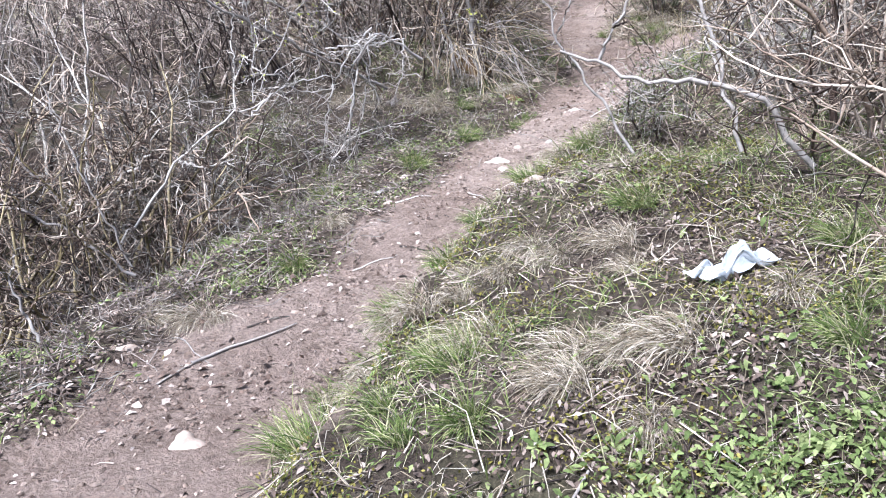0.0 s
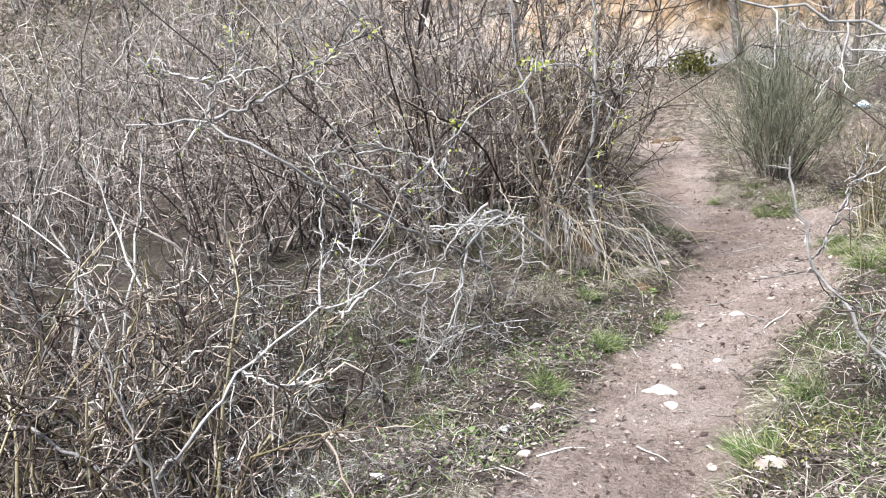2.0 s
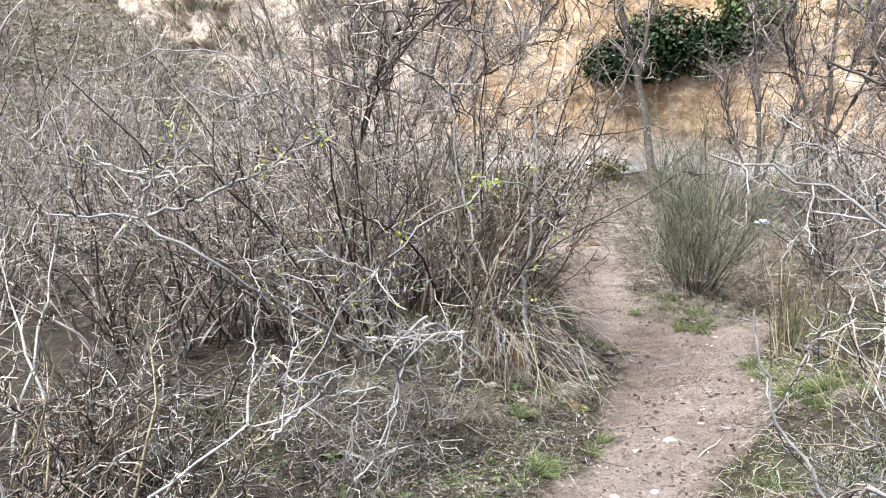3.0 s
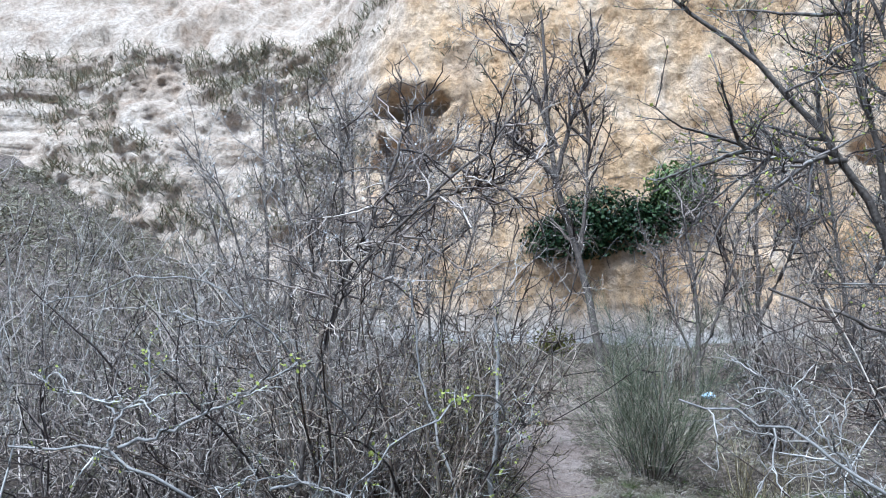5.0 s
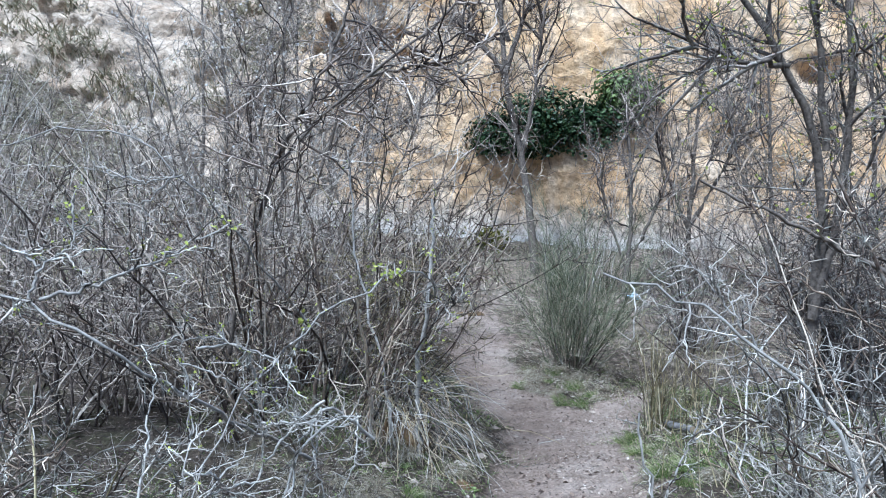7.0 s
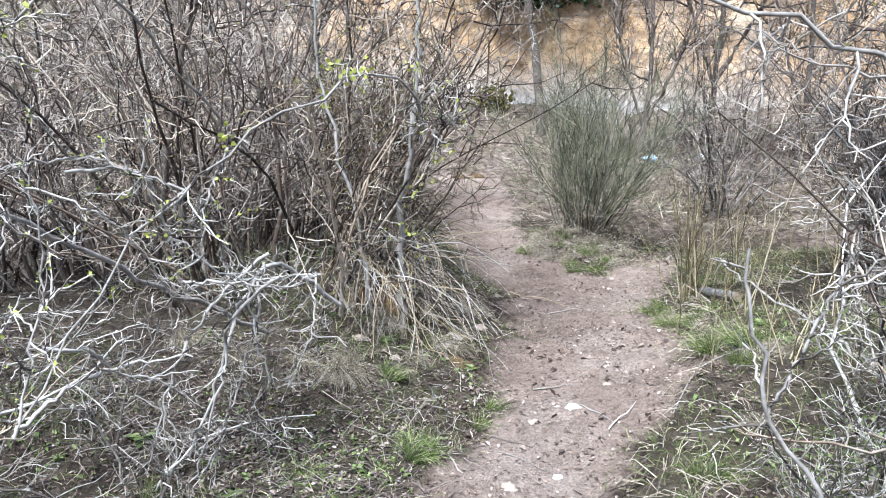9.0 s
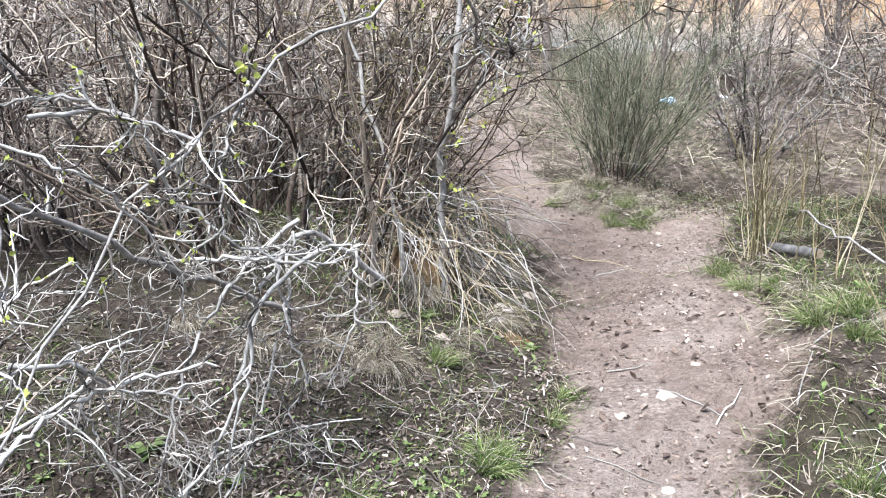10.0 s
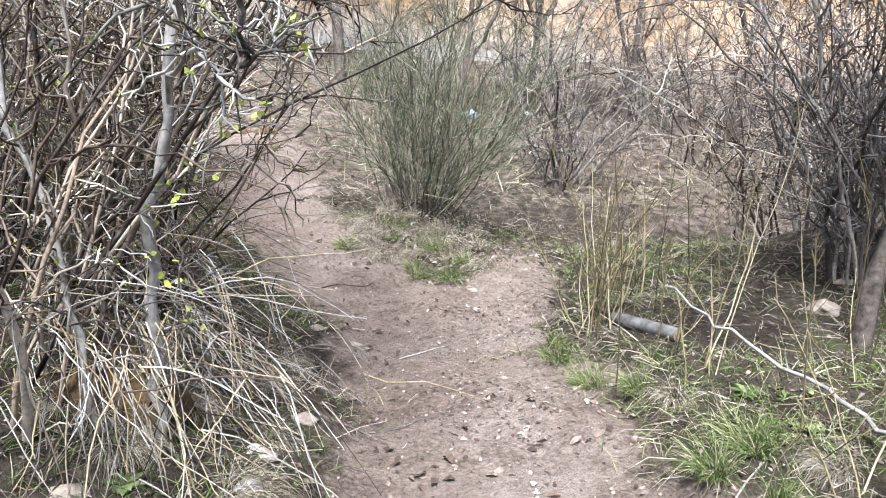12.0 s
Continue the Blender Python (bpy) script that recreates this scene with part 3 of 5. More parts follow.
for place in ((0.16, 2.44, 1.72), (0.22, 2.42, 1.70), (0.10, 2.46, 1.75), (-0.25, 2.2, 1.42), (0.05, 2.5, 1.62), (-0.6, 1.8, 1.9), (-1.42, 1.78, 1.9), (-0.86, 1.72, 1.74)):
    sprig(*place, 12, 0.022)
for place in ((0.46, 3.6, 1.30), (0.52, 3.6, 1.42), (0.30, 3.6, 1.9), (0.40, 3.6, 0.95), (0.36, 3.7, 1.18)):
    sprig(*place, 8, 0.024)
limb_bush("hawthorn_limb", "arching grey hawthorn cane rooted on the bank, with yellow-green buds",
          [[(0.33, 3.92, 0.20), (0.35, 3.90, 0.60), (0.29, 3.88, 0.84), (0.28, 3.84, 1.13), (0.34, 3.7, 1.43), (0.36, 3.75, 1.8), (0.30, 3.8, 2.3)],
           [(0.34, 3.7, 1.43), (0.43, 3.1, 1.60), (0.36, 2.7, 1.77), (0.20, 2.5, 1.72), (0.05, 2.4, 1.63), (-0.10, 2.3, 1.50), (-0.25, 2.2, 1.37), (-0.36, 2.05, 1.20), (-0.47, 1.9, 1.01), (-0.54, 1.65, 0.78), (-0.55, 1.5, 0.65), (-0.56, 1.35, 0.52)],
           [(0.16, 3.9, 0.35), (0.14, 3.9, 0.48), (0.09, 3.9, 0.7), (0.02, 3.9, 0.95), (-0.08, 3.9, 1.25), (-0.14, 3.9, 1.38), (-0.3, 3.95, 1.9), (-0.4, 4.0, 2.6)],
           [(-0.36, 2.05, 1.20), (-0.7, 2.0, 1.3), (-1.1, 1.95, 1.22)], [(-0.56, 1.35, 0.52), (-0.60, 1.5, 0.80), (-0.64, 1.6, 0.95), (-0.67, 1.6, 1.15), (-0.75, 1.65, 1.4)], [(-0.25, 2.2, 1.37), (-0.3, 2.1, 1.15), (-0.26, 2.0, 0.95)], [(0.42, 3.15, 1.59), (0.5, 3.0, 1.5), (0.66, 2.9, 1.62)]],
          TRUNK_PALE, BARK_GREY, r0=0.020, leafy=BUD, per=(12, 6), twig=0.26, shares=(1.0, 0.45, 0.9, 0.28, 0.33, 0.25, 0.28), tip=0.5, twig_r=0.011)
limb_bush("hawthorn_limb", "forked dark hawthorn limb with pale budding twigs",
          [[(-0.35, 3.3, 0.35), (-0.75, 2.3, 0.85), (-1.03, 1.75, 1.16), (-1.30, 1.68, 1.34), (-1.52, 1.65, 1.45), (-1.80, 1.68, 1.42), (-2.10, 1.70, 1.43)],
           [(-1.52, 1.65, 1.45), (-1.50, 1.7, 1.62), (-1.36, 1.74, 1.74), (-1.42, 1.8, 1.95)], [(-1.46, 1.65, 1.45), (-1.15, 1.7, 1.56), (-0.87, 1.72, 1.72), (-0.6, 1.8, 1.9)], [(-1.5, 1.7, 1.62), (-1.7, 1.75, 1.7), (-1.95, 1.8, 1.72)]],
          TRUNK_PALE, BARK_GREY, r0=0.013, leafy=BUD, per=(9, 6), twig=0.24)
limb_bush("hawthorn_limb", "bleached arching branch above the bare thicket",
          [[(-0.5, 3.4, 1.3), (-0.75, 2.5, 1.85), (-0.96, 2.05, 2.16), (-1.2, 2.0, 2.36), (-1.51, 2.0, 2.40), (-1.77, 2.0, 2.30), (-2.2, 2.0, 2.20)],
           [(-0.96, 2.05, 2.16), (-1.12, 2.0, 2.10), (-1.5, 2.0, 2.16)], [(-1.0, 2.05, 2.17), (-1.12, 2.0, 1.99), (-1.34, 1.98, 1.97)]],
          TRUNK_PALE, BARK_PALE, r0=0.009, per=(7, 5), twig=0.2, wob=0.2)
limb_bush("thicket_limb", "thick leaning brown limb forking above the thicket",
          [[(-1.35, 4.1, 0.2), (-1.15, 3.85, 1.5), (-0.95, 3.72, 2.45), (-0.6, 3.7, 2.90), (-0.27, 3.7, 3.19), (0.3, 3.7, 3.69), (0.6, 3.75, 4.1)],
           [(-0.95, 3.72, 2.45), (-0.75, 3.75, 2.9), (-0.55, 3.8, 3.4), (-0.4, 3.85, 4.1)], [(-0.27, 3.7, 3.19), (0.1, 3.7, 3.3), (0.55, 3.6, 3.35)]],
          TRUNK, BARK_MAUVE, r0=0.026, per=(16, 8), twig=0.75)
limb_bush("dead_branch", "bleached dead branch hanging off the bank over the grass",
          [[(0.10, 2.95, 0.62), (-0.18, 2.62, 0.90), (-0.30, 2.55, 0.62), (-0.36, 2.5, 0.30), (-0.45, 2.45, -0.02)],
           [(-0.18, 2.62, 0.90), (-0.42, 2.55, 0.66), (-0.55, 2.5, 0.38), (-0.62, 2.45, 0.0)], [(0.03, 2.75, 0.80), (-0.25, 2.65, 0.76), (-0.60, 2.6, 0.72)], [(-0.2, 2.6, 0.86), (-0.2, 2.5, 0.55), (-0.28, 2.45, 0.2), (-0.34, 2.4, -0.05)], [(0.0, 2.8, 0.8), (0.04, 2.62, 0.55), (-0.06, 2.5, 0.25)]],
          BLEACHED, BARK_PALE, r0=0.010, per=(15, 6), twig=0.20, wob=0.24)
limb_bush("dead_branch", "tangle of crooked bleached thorn branches over the hollow",
          [[(-0.67, 1.5, 0.41), (-0.64, 1.6, 0.48), (-0.49, 1.7, 0.59), (-0.34, 1.8, 0.62), (-0.23, 1.85, 0.62)], [(-0.64, 1.6, 0.68), (-0.52, 1.7, 0.66), (-0.49, 1.85, 0.53), (-0.34, 1.95, 0.48)], [(-0.7, 1.6, 1.2), (-0.56, 1.65, 1.16), (-0.46, 1.7, 1.11), (-0.38, 1.85, 0.95), (-0.35, 2.0, 0.74)], [(-0.74, 1.9, 1.24), (-0.64, 2.0, 1.28), (-0.52, 2.1, 1.23), (-0.49, 2.2, 1.01), (-0.28, 2.3, 0.85), (-0.01, 2.4, 0.8)]],
          BLEACHED, BARK_GREY, r0=0.0075, per=(7, 5), twig=0.22, wob=0.15, shares=(1, 1, 0.8, 0.8))
limb_bush("dead_branch", "bleached forked twig hanging at the foot of the bank",
          [[(-0.51, 2.45, 0.77), (-0.22, 2.45, 0.79), (-0.07, 2.45, 0.77), (0.06, 2.45, 0.84)], [(-0.21, 2.4, 0.79), (-0.16, 2.4, 0.58), (-0.09, 2.4, 0.38), (-0.18, 2.4, 0.21)], [(-0.05, 2.35, 0.85), (-0.26, 2.35, 0.67), (-0.3, 2.35, 0.31), (-0.41, 2.35, -0.16)]],
          BLEACHED, BARK_GREY, r0=0.009, per=(9, 6), twig=0.16, wob=0.22, shares=(0.8, 0.9, 1))
limb_bush("dead_branch", "pale crooked dead branch leaning over the hollow",
          [[(-1.5, 1.0, -0.35), (-1.15, 1.3, 0.15), (-0.85, 1.6, 0.45), (-0.60, 1.75, 0.52), (-0.45, 1.85, 0.68)],
           [(-0.85, 1.6, 0.45), (-0.9, 1.75, 0.75), (-0.95, 1.9, 1.1)], [(-1.15, 1.3, 0.15), (-0.9, 1.2, 0.12), (-0.65, 1.15, 0.2)]],
          BLEACHED, BARK_GREY, r0=0.011, per=(7, 6), twig=0.22, wob=0.22)

limb_bush("dead_branch", "small pale thorny dead sapling at the hollow's edge",
          [[(-1.39, -0.6, -0.45), (-1.2, -0.6, -0.14), (-1.09, -0.6, 0.16), (-1.08, -0.6, 0.44)], [(-1.2, -0.6, -0.14), (-1.0, -0.6, 0.05), (-0.89, -0.6, 0.18)], [(-1.1, -0.6, 0.1), (-1.3, -0.62, 0.3), (-1.4, -0.6, 0.42)]],
          TRUNK_PALE, BARK_PALE, r0=0.009, per=(10, 6), twig=0.16, wob=0.2)
limb_bush("dead_branch", "thin curved pale stick standing at the trail's edge",
          [[(-0.62, -0.64, -0.28), (-0.72, -0.6, -0.10), (-0.76, -0.6, 0.04), (-0.68, -0.6, 0.16)]], TRUNK_PALE, BARK_PALE, r0=0.008, per=(3, 3), twig=0.08)
limb_bush("dead_branch", "long bleached cane arching out of the hollow",
          [[(-1.27, 0.8, -0.5), (-1.74, 0.8, -0.20), (-2.1, 0.8, -0.05), (-2.55, 0.8, -0.02), (-2.9, 0.8, 0.2), (-3.2, 0.8, 0.4)], [(-1.3, 0.82, -0.45), (-1.42, 0.8, -0.04), (-1.6, 0.8, 0.4), (-1.75, 0.85, 0.9)]], TRUNK_PALE, BARK_GREY, r0=0.010, per=(8, 5), twig=0.25)

# ---- bushes and trees farther west and along the cliff ----
far_bush = shrub("scrub_bush", -4.2, 6.5, "bare grey-brown scrub bush below the cliff", 2.5, 42, 0.8, (0, 0), BARK_MAUVE, 0.010, twig_bark=FAR_TWIG, group="bare scrub below the cliff", per=(6, 5), fine=3, wob=0.12, droop=-0.1)
far_bush2 = shrub("scrub_bush", -2.2, 7.4, "bare upright scrub bush below the cliff", 2.6, 42, 0.8, (0, 0), BARK_GREY, 0.009, group="bare scrub below the cliff", per=(6, 5), fine=3, wob=0.12, droop=0.2, fan=0.3, twig_bark=FAR_TWIG)
for bx, by, turn, size in ((-6.2, 8.0, 70, 1.1), (-3.4, 9.8, 130, 1.15), (-8.4, 10.5, 200, 1.2), (-5.6, 11.8, 250, 1.1), (-1.4, 10.2, 300, 0.9), (-7.2, 5.6, 95, 1.1), (-5.2, 3.8, 160, 1.0), (6.9, 8.4, 190, 1.1), (5.4, 13.0, 15, 1.2), (7.4, 6.6, 85, 1.2), (8.6, 9.4, 45, 1.3), (7.4, 12.4, 280, 1.3), (7.0, 5.0, 330, 1.0), (-4.6, 2.5, 20, 0.75), (-5.6, 5.0, 205, 0.8), (-6.2, 1.8, 60, 0.8), (-12.5, 12, 310, 1.2), (2.9, 13.2, 10, 0.8), (-9.5, 14.0, 110, 0.7), (-6.8, 14.6, 35, 0.6)):
    c = copy_thing(far_bush if (turn // 5) % 2 else far_bush2, pose(*at_ground(bx, by), 0, 0, turn))
    c.scale = (size, size, size)


def sapling(name, x, y, label, lines, bark, r0, per, twig, blossom=None, z0=None, category="tree"):
    """A slender tree: trunk and limbs along set lines, with a crown of fine bare twigs."""
    base = at_ground(x, y) if z0 is None else (x, y, z0)
    ob = thing(name, base, label, category)
    Ls = [smooth_line(np.asarray(l, float) - np.array(base), 16) for l in lines]
    for i, L in enumerate(Ls):
        L[:, 1:-1] += rng.normal(size=L[:, 1:-1].shape) * 0.012
        r = r0 * (1 if i == 0 else 0.62 if i < 3 else 0.42)
        part("trunk" if i == 0 else "limb", mesh_of("trunk", *tubes(L, taper(L, r, r * 0.3), 8), TRUNK), ob)
    A = np.concatenate(Ls)
    B = shoots(A, per[0], 0.3, 1.0, twig, 0.6, 7, 0.13, (0, 0, 0.25), 0.12)
    C = shoots(B, per[1], 0.15, 1.0, twig * 0.55, 0.75, 5, 0.15, (0, 0, 0.1), 0.18)
    D = shoots(C, per[2], 0.2, 1.0, twig * 0.22, 0.8, 3, 0.15, (0, 0, 0.05))
    part("crown", mesh_of("crown", *join(tubes(B, taper(B, r0 * 0.3, r0 * 0.1), 4), tubes(C, taper(C, r0 * 0.11, r0 * 0.05)), tubes(D, taper(D, r0 * 0.05, r0 * 0.035))), bark), ob)
    if blossom:
        tagged(part("young_foliage", mesh_of("young_foliage", *buds(C, 2, 0.03, 0.4), blossom), ob), kind="stuff")
    return ob


sapling("leaning_tree", 1.9, 13.9, "slender bare tree standing before the ivy on the cliff",
        [[at_ground(1.9, 13.9), (1.81, 14, 2.96), (1.46, 14, 4.39), (0.95, 14, 6.0), (0.80, 14, 7.5), (0.65, 14, 10.0)], [(0.95, 14, 6.0), (1.3, 14.1, 7.4), (1.9, 14.2, 9.2)],
         [(0.95, 14, 6.1), (0.5, 13.9, 6.6), (-0.3, 13.8, 7.2)], [(1.46, 14, 4.39), (1.62, 14, 5.6), (1.7, 14, 7.2)], [(1.0, 14, 6.8), (0.4, 14.1, 8.3), (-0.2, 14.2, 9.6)]],
        BARK_MAUVE, 0.105, (13, 8, 4), 1.3, BLOSSOM)
sapling("bare_tree", 3.40, 4.25, "dark bare tree leaning over the bank",
        [[at_ground(3.40, 4.25), (3.38, 4.1, 1.8), (3.28, 3.85, 2.99), (2.94, 3.8, 3.51), (2.71, 3.8, 3.83), (2.50, 3.8, 4.2), (2.02, 3.8, 4.6), (1.6, 3.8, 5.0)],
         [(3.36, 4.1, 1.6), (3.50, 3.9, 3.0), (3.34, 3.8, 4.27), (3.17, 3.8, 4.9)], [(3.3, 3.9, 2.9), (3.1, 3.8, 4.0), (3.0, 3.85, 5.2)], [(2.94, 3.8, 3.51), (2.6, 3.6, 3.45), (2.1, 3.4, 3.5)], [(3.4, 4.1, 2.2), (3.75, 3.9, 3.1), (3.9, 3.8, 4.2)]],
        BARK_DARK, 0.052, (15, 8, 5), 0.9, BUD)
sapling("tall_sapling", -2.0, 6.0, "tall slender pale bare sapling rising out of the scrub",
        [[at_ground(-2.0, 6.0), (-2.05, 6.0, 2.2), (-2.15, 6.0, 3.6), (-2.45, 6.0, 5.0)], [(-2.05, 6, 2.2), (-1.7, 6, 3.4), (-1.5, 6, 4.6)], [(-2.05, 6, 1.4), (-2.6, 6, 2.9), (-3.1, 6, 4.2)], [(-2.0, 6, 1.0), (-1.2, 6.1, 2.6), (-0.7, 6.1, 4.1)]],
        FAR_TWIG, 0.032, (20, 9, 5), 0.9, BLOSSOM)
sapling("tall_sapling", -0.7, 7.6, "slender bare sapling with upright twigs",
        [[at_ground(-0.7, 7.6), (-0.75, 7.6, 2.4), (-0.85, 7.6, 4.0), (-1.0, 7.6, 5.4)], [(-0.75, 7.6, 2.0), (-0.3, 7.6, 3.4), (0.0, 7.6, 4.6)], [(-0.75, 7.6, 1.6), (-1.4, 7.6, 3.2), (-1.7, 7.6, 4.6)]],
        FAR_TWIG, 0.034, (20, 9, 5), 0.95)
sapling("tall_sapling", -1.35, 5.9, "tall bare sapling with a fan of upright mauve twigs",
        [[at_ground(-1.35, 5.9), (-1.4, 5.9, 2.2), (-1.5, 5.9, 3.5), (-1.6, 5.9, 4.7)], [(-1.4, 5.9, 1.6), (-0.95, 5.9, 3.0), (-0.7, 5.9, 4.3)], [(-1.4, 5.9, 1.3), (-1.8, 5.9, 2.8), (-2.0, 5.9, 4.2)]],
        BARK_MAUVE, 0.030, (18, 8, 5), 0.9, BLOSSOM)
sapling("tall_sapling", -3.3, 8.6, "tall slender bare sapling with mauve twigs",
        [[at_ground(-3.3, 8.6), (-3.3, 8.6, 2.6), (-3.45, 8.6, 4.4), (-3.6, 8.6, 6.0)], [(-3.3, 8.6, 2.0), (-2.8, 8.6, 3.8), (-2.4, 8.6, 5.4)], [(-3.3, 8.6, 1.8), (-4.1, 8.6, 3.6), (-4.6, 8.6, 5.2)]],
        FAR_TWIG, 0.034, (14, 8, 4), 0.9)
sapling("cliff_tree", -2.4, 13.2, "dense bare mauve tree before a dark hollow in the cliff",
        [[at_ground(-2.4, 13.2), (-2.4, 13.2, 3.6), (-2.3, 13.3, 5.4), (-2.2, 13.4, 7.0)], [(-2.4, 13.2, 3.2), (-1.6, 13.2, 5.2), (-1.1, 13.2, 6.8)], [(-2.4, 13.2, 3.0), (-3.2, 13.2, 5.0), (-3.4, 13.2, 6.6)], [(-2.4, 13.2, 3.6), (-0.9, 13.0, 4.8), (-0.3, 13.0, 5.4)]],
        BARK_MAUVE, 0.08, (13, 8, 5), 1.2)

sapling("cliff_tree", 4.7, 12.7, "dense bare mauve tree below the cliff",
        [[at_ground(4.7, 12.7), (4.7, 12.7, 3.4), (4.75, 12.8, 4.8), (4.8, 12.8, 6.4)], [(4.7, 12.7, 3.0), (5.5, 12.7, 4.6), (5.9, 12.7, 6.0)], [(4.7, 12.7, 2.9), (4.0, 12.6, 4.4), (3.7, 12.6, 5.6)], [(4.7, 12.7, 3.4), (5.0, 12.4, 4.6), (5.3, 12.2, 5.8)]],
        BARK_MAUVE, 0.06, (17, 9, 5), 1.25)
sapling("cliff_tree", 3.45, 12.2, "bare twiggy mauve tree before the ochre cliff",
        [[at_ground(3.45, 12.2), (3.5, 12.2, 2.6), (3.45, 12.2, 3.8), (3.3, 12.2, 5.0)], [(3.5, 12.2, 2.2), (4.0, 12.2, 3.4), (4.3, 12.2, 4.6)], [(3.5, 12.2, 2.0), (3.0, 12.2, 3.2), (2.8, 12.2, 4.2)]],
        BARK_MAUVE, 0.05, (16, 8, 4), 1.1)
sapling("cliff_tree", 5.9, 11.8, "bare dark twiggy tree below the cliff",
        [[at_ground(5.9, 11.8), (5.9, 11.8, 3.0), (5.8, 11.8, 4.4), (5.7, 11.8, 6.0)], [(5.9, 11.8, 2.4), (5.3, 11.7, 3.8), (5.0, 11.7, 5.0)], [(5.9, 11.8, 2.6), (6.5, 11.8, 4.0), (6.8, 11.8, 5.2)]],
        BARK_DARK, 0.05, (16, 9, 4), 1.2)
sapling("cliff_tree", 7.4, 11.2, "dense bare brown tree below the cliff",
        [[at_ground(7.4, 11.2), (7.4, 11.2, 3.4), (7.3, 11.2, 4.8), (7.2, 11.2, 6.4)], [(7.4, 11.2, 3.0), (8.1, 11.2, 4.6), (8.5, 11.2, 6.0)], [(7.4, 11.2, 2.9), (6.7, 11.2, 4.4), (6.3, 11.2, 5.8)]],
        BARK_MAUVE, 0.06, (12, 8, 5), 1.2)

# ---- bushes east of the trail ----
shrub("thorn_bush", 2.65, 0.7, "pale bare thorn bush on the grassy bank", 1.2, 9, 0.25, (-0.05, 0.05), BARK_BROWN, 0.005, per=(10, 6), twig_bark=BARK_BROWN, wob=0.18, fan=0.6, droop=-0.4)
shrub("thorn_bush", 2.02, 1.6, "low grey thorn bush with small green leaves at the trail's edge", 0.75, 9, 0.2, (-0.1, -0.05), BARK_BROWN, 0.0055, per=(9, 6), wob=0.18, fan=0.7, droop=-0.5, twig_bark=BARK_GREY, twig_len=0.5, leafy=WEED, leaf_share=2, leaf_size=0.014)
shrub("thorn_bush", 2.75, 2.0, "bare thorn bush with bleached twigs", 1.5, 30, 0.35, (-0.02, -0.05), BARK_GREY, 0.009, per=(8, 5), wob=0.15, fan=0.5, droop=-0.2, twig_bark=BARK_PALE)
shrub("thorn_bush", 3.2, 1.1, "bare brown thorn bush on the bank", 1.9, 40, 0.5, (-0.05, 0.0), BARK_BROWN, 0.010, per=(8, 5), wob=0.15, fan=0.5)
shrub("thorn_bush", 3.5, -0.4, "bare grey-brown thorn bush on the bank", 1.6, 36, 0.5, (-0.1, 0.1), BARK_BROWN, 0.009, per=(8, 5), wob=0.15, fan=0.6)
shrub("thorn_bush", 4.3, 2.7, "bare dark thorn bush among dead grass", 2.0, 40, 0.5, (0, 0), BARK_BROWN, 0.010, per=(8, 5), wob=0.15, fan=0.45)
shrub("thicket_bush", 4.05, 4.85, "dark many-stemmed bare bush round the tree's foot", 2.2, 34, 0.28, (0.02, 0), BARK_DARK, 0.012, per=(8, 5), wob=0.15, fan=0.25)
shrub("thicket_bush", 4.9, 5.9, "dark tangled bare bush behind the boulder", 2.5, 30, 0.45, (-0.05, 0), BARK_DARK, 0.012, per=(9, 5), wob=0.16, fan=0.45, twig_bark=BARK_BROWN)
shrub("thicket_bush", 5.0, 6.7, "dark bare bush beside the side path", 2.2, 26, 0.6, (0, 0), BARK_BROWN, 0.010, per=(8, 5), wob=0.15)
shrub("thicket_bush", 4.0, 9.4, "dark arching bare bush behind the broom", 1.7, 26, 0.35, (0.1, 0), BARK_DARK, 0.013, per=(8, 5), fan=0.7, droop=-0.7)
limb_bush("thorn_branch", "bleached thorn branch reaching over the trail",
          [[(2.35, 0.6, 0.35), (2.1, 0.85, 1.2), (1.92, 0.9, 1.44), (1.79, 0.9, 1.51), (1.61, 0.9, 1.68), (1.40, 0.9, 1.73), (1.17, 0.91, 1.78)], [(1.79, 0.9, 1.51), (1.6, 0.92, 1.75), (1.42, 0.92, 1.92)]],
          TRUNK_PALE, BARK_PALE, r0=0.009, per=(12, 7), twig=0.26, wob=0.2)
limb_bush("thorn_branch", "crooked pale dead branch with a dark snapped tip",
          [[(2.6, 0.3, 0.35), (2.35, 0.28, 0.66), (2.08, 0.27, 0.72), (1.86, 0.32, 0.72), (1.69, 0.35, 0.82), (1.55, 0.36, 0.85)], [(1.72, 0.35, 0.80), (1.77, 0.35, 0.93), (1.86, 0.35, 1.08), (1.95, 0.35, 1.3)]],
          TRUNK_PALE, BARK_BROWN, r0=0.012, per=(5, 4), twig=0.2)
limb_bush("thorn_branch", "thin pale forked thorn stem standing beside the trail",
          [[(1.95, 0.9, 0.12), (1.72, 0.95, 0.5), (1.45, 0.98, 0.85), (1.41, 0.98, 1.0), (1.36, 0.98, 1.25)], [(1.45, 0.98, 0.85), (1.55, 1.0, 1.1), (1.62, 1.0, 1.3)]],
          TRUNK_PALE, BARK_GREY, r0=0.008, per=(6, 5), twig=0.2)
limb_bush("broken_pole", "broken brown branch with a pale snapped end",
          [[(3.3, 2.15, 1.75), (2.47, 2.1, 2.09), (2.1, 2.1, 2.24), (1.85, 2.1, 2.34)]], TRUNK, BARK_BROWN, r0=0.020, per=(2, 3), twig=0.3)
